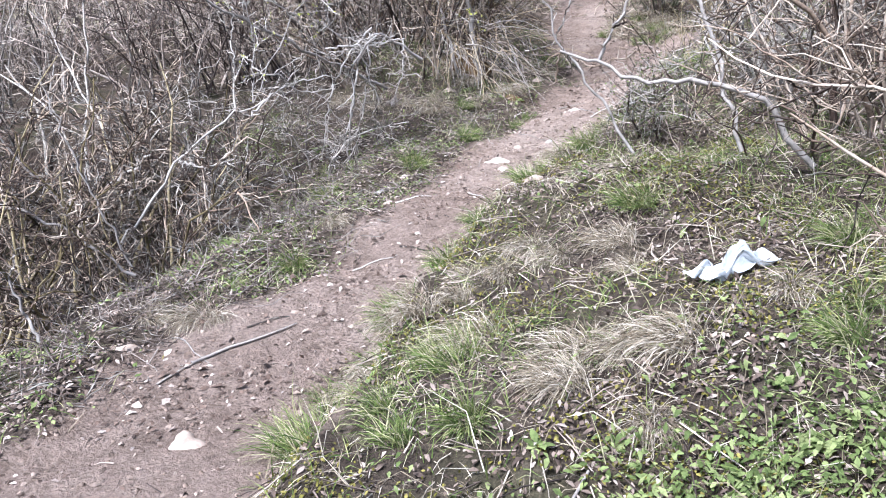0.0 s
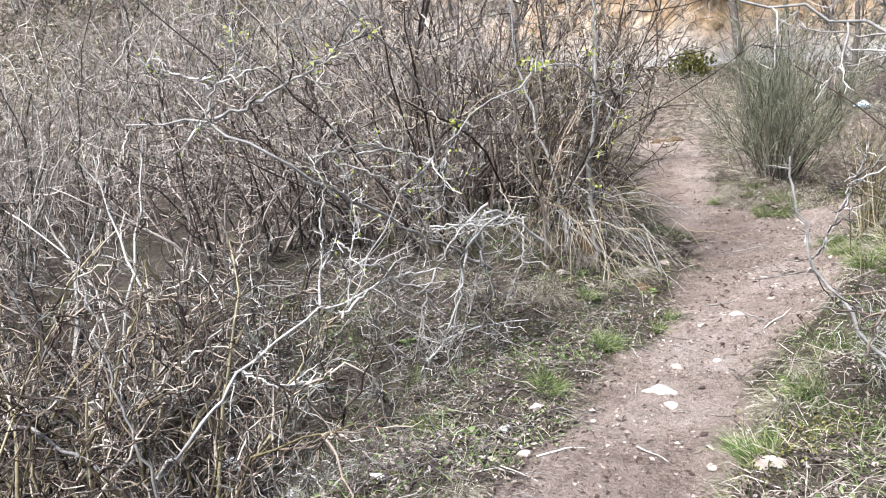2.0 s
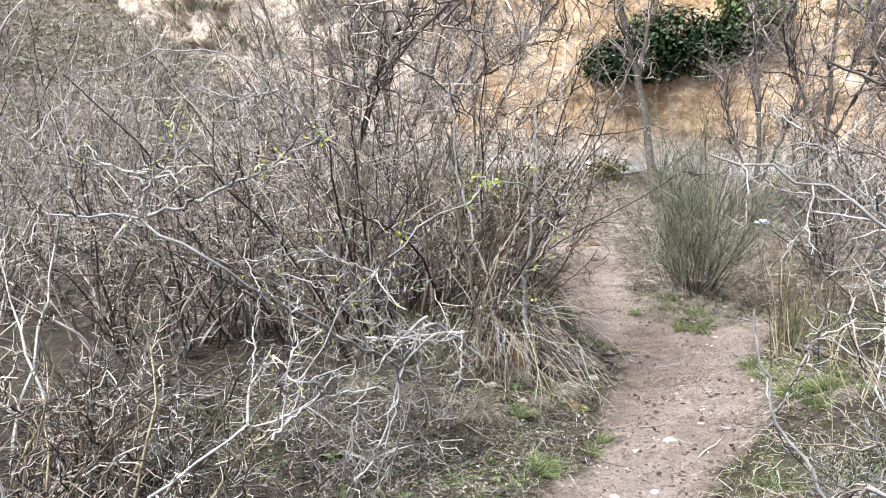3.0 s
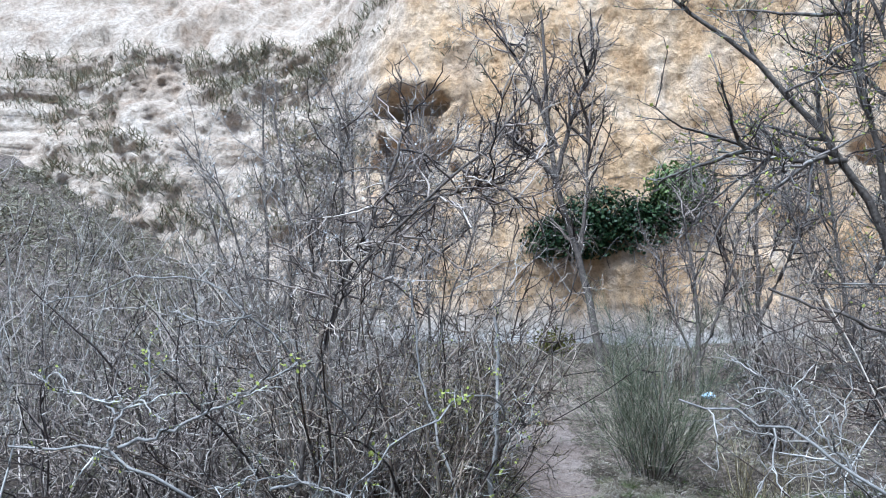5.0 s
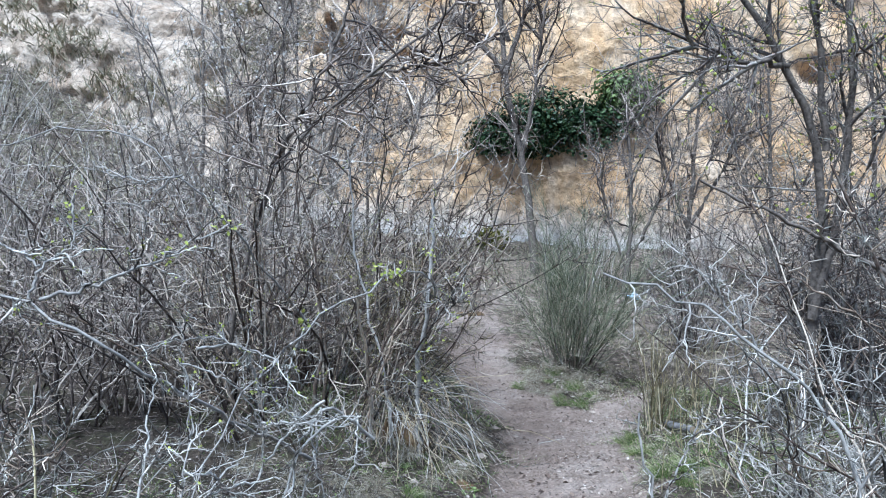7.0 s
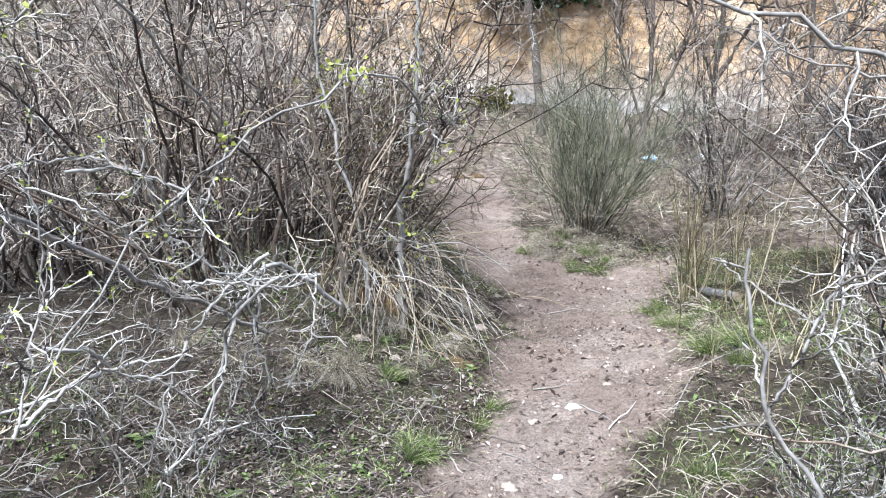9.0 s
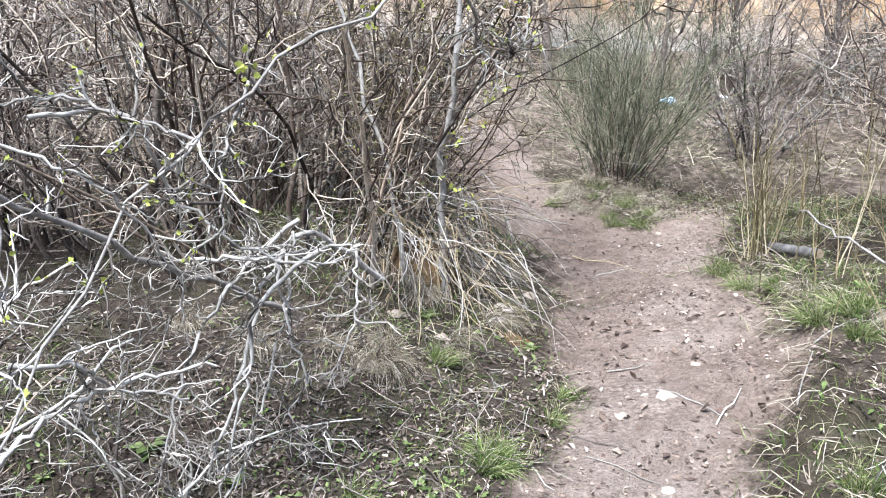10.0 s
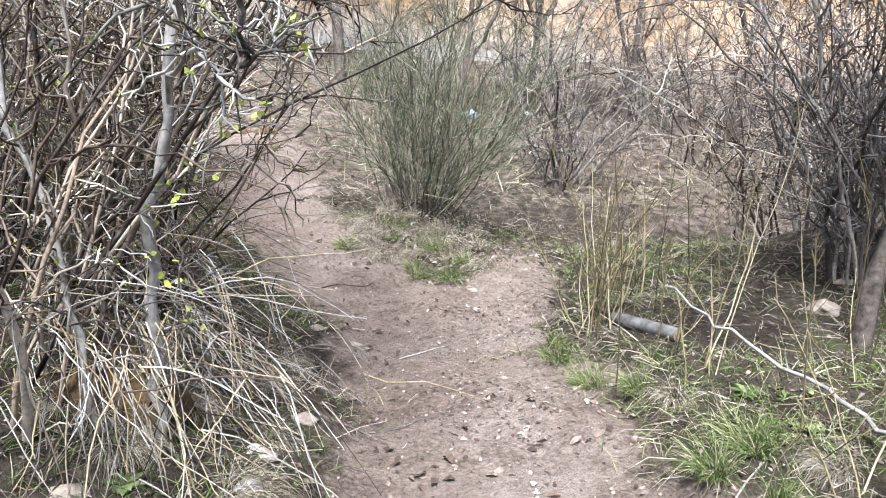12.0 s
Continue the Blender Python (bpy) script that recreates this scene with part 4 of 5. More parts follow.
limb_bush("fallen_branch", "thin snapped straw-coloured stem leaning across the bank",
          [[(2.95, 2.9, 0.42), (2.73, 3.4, 0.59), (2.52, 3.9, 0.74), (2.36, 4.3, 0.86)]], TRUNK_PALE, BARK_GREY, r0=0.010, per=(1, 2), twig=0.10)


shrub("thicket_bush", 4.6, 12.0, "mauve-brown bare bush below the cliff", 2.6, 22, 0.6, (0, 0), BARK_MAUVE, 0.010, per=(8, 5), wob=0.16, fan=0.45, twig_bark=FAR_TWIG)
shrub("thicket_bush", 6.3, 10.6, "tall dark bare bush below the cliff", 2.8, 22, 0.6, (-0.05, 0), BARK_DARK, 0.010, per=(8, 5), wob=0.16, fan=0.45, twig_bark=BARK_MAUVE)


def broom_bush(x, y, label, n, h, spread):
    ob = thing("broom_bush", at_ground(x, y), label, "bush")
    a, q = rng.uniform(0, 6.28, n), spread * rng.uniform(0, 1, n) ** 0.6
    base = np.stack([np.cos(a) * q * 0.36, np.sin(a) * q * 0.30, np.zeros(n)], -1)
    d = np.stack([np.cos(a) * q * 0.8 + rng.normal(size=n) * 0.12, np.sin(a) * q * 0.8 + rng.normal(size=n) * 0.12, np.ones(n)], -1)
    base[:, 2] = land(x + base[:, 0], y + base[:, 1]) - land(x, y) - 0.02
    P = grow(base, d, h * rng.uniform(0.3, 1.1, n), 8, 0.17, (0, 0, 0.25), 0.12)
    B = shoots(P, 14, 0.06, 1.0, 0.28 * h, 0.46, 5, 0.14, (0, 0, 0.35), 0.10)
    C = shoots(B, 4, 0.2, 1.0, 0.10 * h, 0.45, 3, 0.12, (0, 0, 0.2))
    for i in range(n):
        thick = 0.009 if i % 7 == 0 else 0.0048
        part("stem", mesh_of("stem", *tubes(P[i:i + 1], taper(P[i:i + 1], thick, 0.0016), 4), (BARK_DARK, BROOM, BARK_BROWN)[i % 3]), ob)
    tagged(part("crown", mesh_of("crown", *join(tubes(B, taper(B, 0.0026, 0.0013)), tubes(C, taper(C, 0.0017, 0.001))), BROOM), ob), kind="stuff")
    return ob


broom_bush(1.92, 7.25, "dark green wispy broom bush on a small mound", 70, 2.05, 0.72)
broom_bush(2.3, 12.6, "grey-green broom bush below the cliff", 40, 1.0, 0.5)


def straw_clump(x, y, label, n, h, spread, lean=(0, 0)):
    ob = thing("dead_weed", at_ground(x, y), label, "weed", "dead weed stalks")
    base = np.concatenate([rng.normal(size=(n, 2)) * spread, np.zeros((n, 1))], 1)
    base[:, 2] = land(x + base[:, 0], y + base[:, 1]) - land(x, y)
    d = np.concatenate([rng.normal(size=(n, 2)) * 0.16 + np.array(lean), np.ones((n, 1))], 1)
    P = grow(base, d, h * rng.uniform(0.4, 1.15, n), 7, 0.09, (0, 0, -0.1))
    B = shoots(P, 8, 0.4, 1.0, 0.2 * h, 0.5, 4, 0.1, (0, 0, 0.3))
    for i in range(n):
        part("stalk", mesh_of("stalk", *tubes(P[i:i + 1], taper(P[i:i + 1], 0.0042, 0.002), 4), BARK_OLIVE if i % 4 else STRAW), ob)
    tagged(part("seed_growth", mesh_of("seed_growth", *tubes(B, taper(B, 0.0018, 0.001)), BARK_OLIVE), ob), kind="stuff")


straw_clump(2.42, 5.0, "upright clump of dry brown stalks beside the trail", 26, 0.85, 0.05)
straw_clump(2.55, 4.15, "tall dry straw stalks among the grass", 9, 1.15, 0.14)
straw_clump(2.85, 3.6, "dry straw stalks leaning in the grass", 10, 0.9, 0.2, (-0.1, 0))
straw_clump(2.75, 5.3, "dry brown stalks beside the side path", 12, 1.0, 0.2)
straw_clump(2.3, 3.0, "thin dry stalks at the bank's edge", 8, 0.7, 0.16)


def drooping_stalks(x, y, z, label, n, length, lean):
    """A sheaf of long dry stalks fallen over the bank."""
    ob = thing("fallen_stalks", (x, y, z), label, "dead stalks")
    base = rng.normal(size=(n, 3)) * np.array([0.16, 0.28, 0.10])
    base[:, 2] = np.maximum(base[:, 2], land(x + base[:, 0], y + base[:, 1]) - z + 0.04)
    d = np.array(lean) + rng.normal(size=(n, 3)) * 0.5
    P = grow(base, d, length * rng.uniform(0.3, 1.2, n), 7, 0.16, (0, 0, -0.7))
    P[:, :, 2] = np.maximum(P[:, :, 2], land(x + P[:, :, 0], y + P[:, :, 1]) - z + 0.012 + 0.04 * rng.uniform(size=(n, 1)))
    for i in range(n):
        part("stalk", mesh_of("stalk", *tubes(P[i:i + 1], taper(P[i:i + 1], 0.0026, 0.0012), 4), (BARK_GREY, STRAW, BARK_BROWN, BARK_PALE)[i % 4]), ob)


drooping_stalks(0.30, 4.2, 0.66, "sheaf of long dry stalks drooping over the bank to the trail", 130, 0.62, (0.7, -0.35, -0.25))
drooping_stalks(0.30, 4.9, 0.85, "sheaf of long dry stalks drooping over the trail's edge", 70, 0.62, (0.75, -0.2, -0.2))
drooping_stalks(0.20, 3.95, 0.62, "brown roots and dead stalks hanging down the bared mound", 90, 0.5, (0.1, -0.5, -0.7))
drooping_stalks(0.48, 4.25, 0.55, "sheaf of grey dead stalks fallen to the trail's edge", 90, 0.6, (0.7, -0.5, -0.5))
drooping_stalks(0.05, 3.95, 0.75, "sheaf of dry stalks fallen down the bank", 60, 0.6, (0.25, -0.8, -0.25))

# ---- ivy on the cliff ----
ivy = thing("ivy_clump", (1.95, 16.72, 5.65), "dark glossy ivy clump hanging from the cliff", "ivy")
n = 8500
lobe = rng.integers(0, 7, n)
centre = np.array([(-1.1, 0.1, -0.35), (-0.4, 0.0, 0.0), (0.4, 0.0, 0.25), (1.1, 0.05, 0.0), (1.8, 0.1, 0.35), (2.3, 0.15, 0.9), (-0.3, 0.05, -0.5)])[lobe]
size = np.array([(0.65, 0.25, 0.5), (0.8, 0.32, 0.7), (0.9, 0.32, 0.65), (0.9, 0.28, 0.65), (0.75, 0.25, 0.55), (0.55, 0.2, 0.5), (0.9, 0.28, 0.35)])[lobe]
out = unit(rng.normal(size=(n, 3)))
p = centre + out * size * rng.uniform(0.55, 1.15, (n, 1))
L = rng.uniform(0.05, 0.10, n)
d = unit(out * 0.5 + np.array([0, -0.4, -0.6]) + rng.normal(size=(n, 3)) * 0.4)
P = np.stack([p, p + d * (L * 0.5)[:, None], p + d * L[:, None] - out * 0.015], 1)
tagged(part("leaves", mesh_of("leaves", *ribbons(P, np.array([0.25, 0.5, 0.06])[None] * L[:, None] * 1.1, out), IVY, False), ivy), kind="stuff")
n = 2000
out = unit(rng.normal(size=(n, 3)))
p = np.array([2.15, -0.05, 0.95]) + out * np.array([0.85, 0.25, 0.6]) * rng.uniform(0.5, 1.1, (n, 1))
L = rng.uniform(0.06, 0.11, n)
d = unit(out * 0.5 + np.array([0, -0.4, -0.6]) + rng.normal(size=(n, 3)) * 0.4)
P = np.stack([p, p + d * (L * 0.5)[:, None], p + d * L[:, None] - out * 0.015], 1)
tagged(part("young_leaves", mesh_of("young_leaves", *ribbons(P, np.array([0.25, 0.5, 0.06])[None] * L[:, None], out), IVY_NEW, False), ivy, "lighter green young ivy leaves"), kind="stuff")
core = rng.normal(size=(60, 3)) * np.array([1.0, 0.2, 0.4])
P = grow(core, rng.normal(size=(60, 3)), 0.9, 6, 0.3, (0, 0.4, 0))
part("vines", mesh_of("vines", *tubes(P, taper(P, 0.02, 0.008)), BARK_DARK), ivy)


def leaf_patch(name, n, x, y, z, label, mat, lo, hi, width, lift, category, kind="stuff"):
    """Many small loose leaves or blades lying about."""
    P0 = np.stack([x, y, z], -1)
    d = np.concatenate([rng.normal(size=(n, 2)), rng.normal(size=(n, 1)) * lift], 1)
    L = rng.uniform(lo, hi, n)
    d = unit(d)
    P = np.stack([P0, P0 + d * (L * 0.5)[:, None] + np.array([0, 0, 0.25]) * L[:, None] * rng.uniform(0, 1, (n, 1)), P0 + d * L[:, None]], 1)
    up = np.concatenate([rng.normal(size=(n, 2)) * 0.45, np.ones((n, 1))], 1)
    ob = new(name, mesh_of(name, *ribbons(P, np.array([0.35, 1, 0.12])[None] * (L * width)[:, None], up), mat, False))
    return tagged(ob, label, category, kind=kind)


def scatter(n, x0, x1, y0, y1, keep):
    x, y = rng.uniform(x0, x1, n), rng.uniform(y0, y1, n)
    ok = rng.uniform(size=n) < keep(x, y)
    return x[ok], y[ok]


def patchy(x, y, f=2.0, s=0.0):
    return 0.5 + 0.25 * (np.sin(f * x + 1.3 * np.sin(f * 0.7 * y) + s) + np.sin(f * 1.3 * y + 1.1 * np.sin(f * 0.9 * x + s)))


off = lambda x, y: 1 - trodden(x, y)


def side_share(x, y, east, west):
    """A share for each side of the trail; the shaded soil under the thicket carries little grass."""
    east = east + (1 - east) * step(1.8, 2.6, y)
    return np.where(x > np.interp(y, TRAIL_Y, TRAIL_X), east, west + (east - west) * step(3.0, 3.6, y) * 0.6)


# ---- ground cover ----
x, y = scatter(60000, -3.2, 4.4, -2.6, 9.0, lambda x, y: (0.20 + 0.80 * off(x, y)) * (0.25 + 0.75 * patchy(x, y, 3.1, 2)))
leaf_patch("leaf_litter", len(x), x, y, land(x, y) + 0.004, "dry brown leaf litter beside the trail", LITTER, 0.010, 0.036, 0.25, 0.25, "leaf litter")
x, y = scatter(11000, -3.2, 4.4, -2.6, 9.0, lambda x, y: 0.05 + 0.9 * off(x, y))
n = len(x)
P = grow(np.stack([x, y, land(x, y) + 0.008], -1), np.concatenate([rng.normal(size=(n, 2)), rng.normal(size=(n, 1)) * 0.12], 1), rng.uniform(0.03, 0.24, n) * (0.4 + 0.6 * off(x, y)), 3, 0.2, (0, 0, -0.05))
tagged(new("fallen_twigs", mesh_of("fallen_twigs", *tubes(P, taper(P, 0.0026, 0.0013)), BARK_MAUVE)), "thin grey-brown fallen twigs strewn on the soil", "twigs", kind="stuff")

x, y = scatter(130000, -1.6, 4.2, -2.6, 7.5, lambda x, y: off(x, y) ** 1.3 * np.clip(patchy(x, y, 2.6, 1) * 1.5 - 0.25, 0, 1) * side_share(x, y, 0.55, 0.35))
tagged(new("grass", mesh_of("grass", *blades(x, y, rng.uniform(0.05, 0.15, len(x)), 0.0024, 0.7), GRASS)), "thin green and yellow grass on the bank", "grass", kind="stuff")
x, y = scatter(125000, -1.6, 4.4, -2.6, 9.0, lambda x, y: off(x, y) ** 1.3 * np.clip(patchy(x, y, 2.2, 4) * 1.1 + 0.3, 0, 1) * side_share(x, y, 0.9, 0.22))
tagged(new("dead_grass", mesh_of("dead_grass", *blades(x, y, rng.uniform(0.08, 0.28, len(x)), 0.0022, 0.9, 3, -1.6), GRASS_DRY)), "matted dry straw-coloured grass", "grass", kind="stuff")
x, y = scatter(20000, -14, 10, 8.5, 17, lambda x, y: off(x, y) * 0.8)
tagged(new("rough_grass", mesh_of("rough_grass", *blades(x, y, rng.uniform(0.1, 0.4, len(x)), 0.007, 0.6), SCRUB)), "rough olive-brown grass below the cliff", "grass", kind="stuff")

x, y = scatter(40000, -15, -3.2, 7.5, 19, lambda x, y: 0.4 + 0.6 * patchy(x, y, 1.1, 3))
tagged(new("slope_scrub", mesh_of("slope_scrub", *blades(x, y, rng.uniform(0.08, 0.34, len(x)), 0.016, 0.8), SCRUB)), "olive scrub and dry grass on the slope below the cliff", "scrub", kind="stuff")
# the shaded soil west of the trail: dead leaves, short grass, ground ivy
west = lambda x, y: off(x, y) * step(0.0, 0.15, np.interp(y, TRAIL_Y, TRAIL_X) - x) * (1 - step(3.0, 3.8, y))
x, y = scatter(42000, -2.2, 1.0, -1.4, 3.8, lambda x, y: west(x, y) * (0.35 + 0.6 * patchy(x, y, 4.0, 2)))
leaf_patch("leaf_litter", len(x), x, y, land(x, y) + rng.uniform(0.002, 0.015, len(x)), "grey-brown dead leaves under the bushes", LITTER, 0.012, 0.034, 0.24, 0.45, "leaf litter")
x, y = scatter(9000, -3.0, 0.8, -1.2, 3.8, lambda x, y: west(x, y) * 0.9)
n = len(x)
P = grow(np.stack([x, y, land(x, y) + 0.01], -1), np.concatenate([rng.normal(size=(n, 2)), rng.normal(size=(n, 1)) * 0.25], 1), rng.uniform(0.05, 0.28, n), 4, 0.25, (0, 0, -0.05), 0.2)
tagged(new("fallen_twigs", mesh_of("fallen_twigs", *tubes(P, taper(P, 0.003, 0.0014)), BARK_DARK)), "grey dead twigs strewn under the bushes", "twigs", kind="stuff")
x, y = scatter(26000, -2.2, 1.0, -1.4, 3.8, lambda x, y: west(x, y) * np.clip(patchy(x, y, 3.3, 6) * 2.2 - 0.75, 0, 1))
tagged(new("grass", mesh_of("grass", *blades(x, y, rng.uniform(0.03, 0.11, len(x)), 0.002, 0.8), GRASS)), "sparse short green grass under the bushes", "grass", kind="stuff")
x, y = scatter(14000, -2.2, 1.0, -1.4, 3.8, lambda x, y: west(x, y) * np.clip(patchy(x, y, 3.9, 1) * 2.2 - 0.95, 0, 1))
leaf_patch("ground_ivy", len(x), x, y, land(x, y) + rng.uniform(0.0, 0.03, len(x)), "small green ground ivy leaves on the soil", WEED, 0.012, 0.030, 0.30, 0.6, "weeds")
# litter round the broom's mound
x, y = scatter(9000, 1.2, 3.2, 5.9, 8.2, lambda x, y: off(x, y) * np.clip(hill(x, y, 2.0, 6.9, 0.9, 0.8) * 1.2, 0, 0.9))
leaf_patch("leaf_litter", len(x), x, y, land(x, y) + rng.uniform(0.002, 0.02, len(x)), "brown dead leaves and straw round the broom", LITTER, 0.02, 0.06, 0.16, 0.5, "leaf litter")
# green weeds on the bank by the start of the trail, and here and there
wx, wy = scatter(31000, 1.2, 3.6, -2.6, -0.9, lambda x, y: np.clip(hill(x, y, 2.30, -1.70, 0.60, 0.42) * 1.4 * patchy(x, y, 5, 1), 0, 1))
leaf_patch("weeds", len(wx), wx, wy, land(wx, wy) + rng.uniform(0.0, 0.05, len(wx)), "low bright green weeds covering the bank", WEED, 0.012, 0.030, 0.27, 0.8, "weeds")
wx, wy = scatter(16000, -1.8, 3.4, -1.5, 7.0, lambda x, y: off(x, y) ** 2 * np.clip(patchy(x, y, 4.2, 5) * 2.4 - 1.45, 0, 1))
leaf_patch("weeds", len(wx), wx, wy, land(wx, wy) + rng.uniform(0.0, 0.03, len(wx)), "small green weeds among dry leaves", WEED, 0.015, 0.045, 0.24, 0.6, "weeds")

# the mossy bank east of the trail's start
bank = lambda x, y: off(x, y) ** 1.2 * step(0.0, 0.2, x - np.interp(y, TRAIL_Y, TRAIL_X)) * (1 - step(1.2, 2.2, y))
x, y = scatter(60000, 0.6, 3.4, -2.4, 2.2, lambda x, y: bank(x, y) * np.clip(patchy(x, y, 5.5, 8) * 2.2 - 0.85, 0, 1))
leaf_patch("moss", len(x), x, y, land(x, y) + rng.uniform(0, 0.02, len(x)), "yellow-green moss cushions on the bank", MOSS, 0.006, 0.016, 0.35, 1.3, "moss")
x, y = scatter(52000, 0.6, 3.4, -2.4, 2.2, lambda x, y: bank(x, y) * np.clip(patchy(x, y, 3.0, 7) * 1.2, 0.2, 0.9))
tagged(new("dead_grass", mesh_of("dead_grass", *blades(x, y, rng.uniform(0.05, 0.13, len(x)), 0.002, 1.6, 3, -1.0), GRASS_DRY)), "flattened grey straw thatch on the bank", "grass", kind="stuff")
x, y = scatter(24000, 0.6, 3.4, -2.4, 2.2, lambda x, y: bank(x, y) * np.clip(patchy(x, y, 4.1, 3) * 2.0 - 0.6, 0, 1))
tagged(new("grass", mesh_of("grass", *blades(x, y, rng.uniform(0.05, 0.15, len(x)), 0.0022, 0.7), GRASS)), "short green grass on the mossy bank", "grass", kind="stuff")
x, y = scatter(30000, 0.6, 3.4, -2.4, 2.2, lambda x, y: bank(x, y) * np.clip(patchy(x, y, 3.3, 1) * 1.8 - 0.5, 0.12, 0.8))
leaf_patch("fallen_leaves", len(x), x, y, land(x, y) + rng.uniform(0.0, 0.02, len(x)), "curled grey-brown dead leaves caught in the grass", LITTER, 0.012, 0.032, 0.22, 0.9, "leaf litter")
TRODDEN_LEAF = strand_material("trodden_leaf", [(0, (0.05, 0.034, 0.026)), (0.6, (0.15, 0.105, 0.08)), (0.85, (0.30, 0.24, 0.19)), (1, (0.52, 0.46, 0.40))], through_light=0.1)
# debris on the trail itself: drifts of leaf scraps, fallen sticks
x, y = scatter(40000, -1.0, 2.8, -2.4, 7.5, lambda x, y: trodden(x, y) ** 0.5 * np.clip(patchy(x, y, 4.6, 6) * 1.9 - 0.75, 0.03, 0.75))
leaf_patch("leaf_scraps", len(x), x, y, land(x, y) + 0.003, "brown leaf scraps trodden into the trail", TRODDEN_LEAF, 0.008, 0.030, 0.28, 0.2, "leaf litter")
x, y = scatter(3200, -1.0, 2.8, -2.4, 7.5, lambda x, y: trodden(x, y) * np.clip(patchy(x, y, 3.7, 9) * 1.5 - 0.3, 0.1, 1))
leaf_patch("fallen_leaves", len(x), x, y, land(x, y) + 0.004, "curled dead leaves lying on the trail", TRODDEN_LEAF, 0.025, 0.055, 0.30, 0.3, "leaf litter")
for i, (tx, ty, turn, length) in enumerate([(0.95, 2.75, -0.6, 0.34), (1.05, 2.55, -0.5, 0.26), (1.45, 2.35, 0.7, 0.40), (1.55, 2.9, 0.9, 0.28), (0.85, 3.2, 1.2, 0.20), (0.72, 2.5, -1.0, 0.24), (1.25, 3.4, 0.2, 0.22), (0.6, 0.35, 0.7, 0.25), (0.35, -0.35, 0.9, 0.2), (0.2, -0.8, 1.1, 0.24), (0.75, 0.55, -0.1, 0.18),
                                            (1.3, 4.3, 0.4, 0.24), (0.95, 4.6, -0.7, 0.2), (1.5, 5.1, 0.3, 0.26), (0.5, 1.3, 0.5, 0.22), (0.9, 1.35, -0.8, 0.2)]):
    s = np.linspace(-0.5, 0.5, 6) * length
    px = tx + s * np.cos(turn) + rng.normal(size=6) * 0.006
    py = ty + s * np.sin(turn) + rng.normal(size=6) * 0.006
    h = land(px, py)
    P = np.stack([px, py, np.maximum(h, np.linspace(h[0], h[-1], 6)) + 0.004], -1)[None]
    tagged(new("stick", mesh_of("stick", *tubes(P, taper(P, 0.005, 0.0022)), (BARK_GREY, BARK_PALE)[i % 2])), "thin grey fallen stick lying on the trail", "stick", "sticks on the trail")

# ---- leafy weeds ----
def weed_plant(name, n, size, label):
    """A low plant: pointed leaves on short stalks round a crown."""
    ob = thing(name, (0, 0, 0), label, "weed", "leafy weeds")
    a = np.arange(n) * 2.4 + rng.normal(size=n) * 0.3
    lift = rng.uniform(0.25, 1.3, n)
    for i in range(n):
        out = np.array([math.cos(a[i]), math.sin(a[i]), lift[i]])
        P = grow(np.array([[0, 0, 0.0]]), out[None], size * rng.uniform(0.6, 1.2), 6, 0.08, (0, 0, -0.9))
        part("leaf", mesh_of("leaf", *ribbons(P, np.array([[0.02, 0.05, 0.20, 0.24, 0.15, 0.01]]) * size, np.array([[0, 0, 1.0]])), WEED, False), ob)
    return ob


weed_kinds = [weed_plant("leafy_weed", 12, 0.09, "low bright green leafy weed on bare soil"), weed_plant("leafy_weed", 16, 0.12, "green leafy weed among dead leaves"), weed_plant("leafy_weed", 9, 0.07, "small green weed rosette on the soil")]
WEED_PLACES = [(-1.12, 2.56), (-0.78, 2.72), (-0.38, 2.53), (-0.16, 2.35), (-1.34, 2.72), (0.31, 2.45), (-1.05, 2.3), (-0.16, 2.2), (-0.55, 1.91), (-0.19, 1.66), (0.0, 1.5), (-0.3, 1.2), (-0.57, -0.65), (-0.4, 0.6), (-0.55, 0.9), (-0.7, 1.4), (0.26, 3.72), (0.8, 3.5),
               (2.1, -1.31), (2.36, -1.41), (2.2, -1.5), (2.0, -1.5), (2.5, -1.3), (2.3, -1.2), (1.9, -1.4), (2.55, 3.9), (2.45, 4.3), (2.7, 4.6), (2.6, 3.6), (1.72, -1.45)]
for i, (px, py) in enumerate(WEED_PLACES):
    place = pose(*at_ground(px, py, 0.0), 0, 0, i * 77) @ Matrix.Scale(0.6 + 0.3 * math.sin(i * 2.3) ** 2, 4)
    if i < 3:
        weed_kinds[i].matrix_world = place
    else:
        copy_thing(weed_kinds[i % 3], place)

# ---- tufts ----
GREEN = [tuft_mesh(300, 0.15, GRASS, 0.0015), tuft_mesh(240, 0.12, GRASS, 0.0015), tuft_mesh(380, 0.17, GRASS, 0.0015, r=0.09)]
DRY = [tuft_mesh(380, 0.22, GRASS_DRY, 0.0013, droop=-2.2, r=0.07), tuft_mesh(480, 0.26, GRASS_DRY, 0.0013, droop=-2.4, r=0.10)]


def tuft(x, y, me, scale, label, group):
    ob = thing("grass_tuft", at_ground(x, y, 0.0), label, "grass tuft", group)
    ob.rotation_euler = (0, 0, 3.5 + rng.normal() * 0.7 if x > np.interp(y, TRAIL_Y, TRAIL_X) else -0.8 + rng.normal() * 0.7)
    ob.scale = (scale, scale, scale)
    tagged(part("tussock", me, ob), kind="stuff")


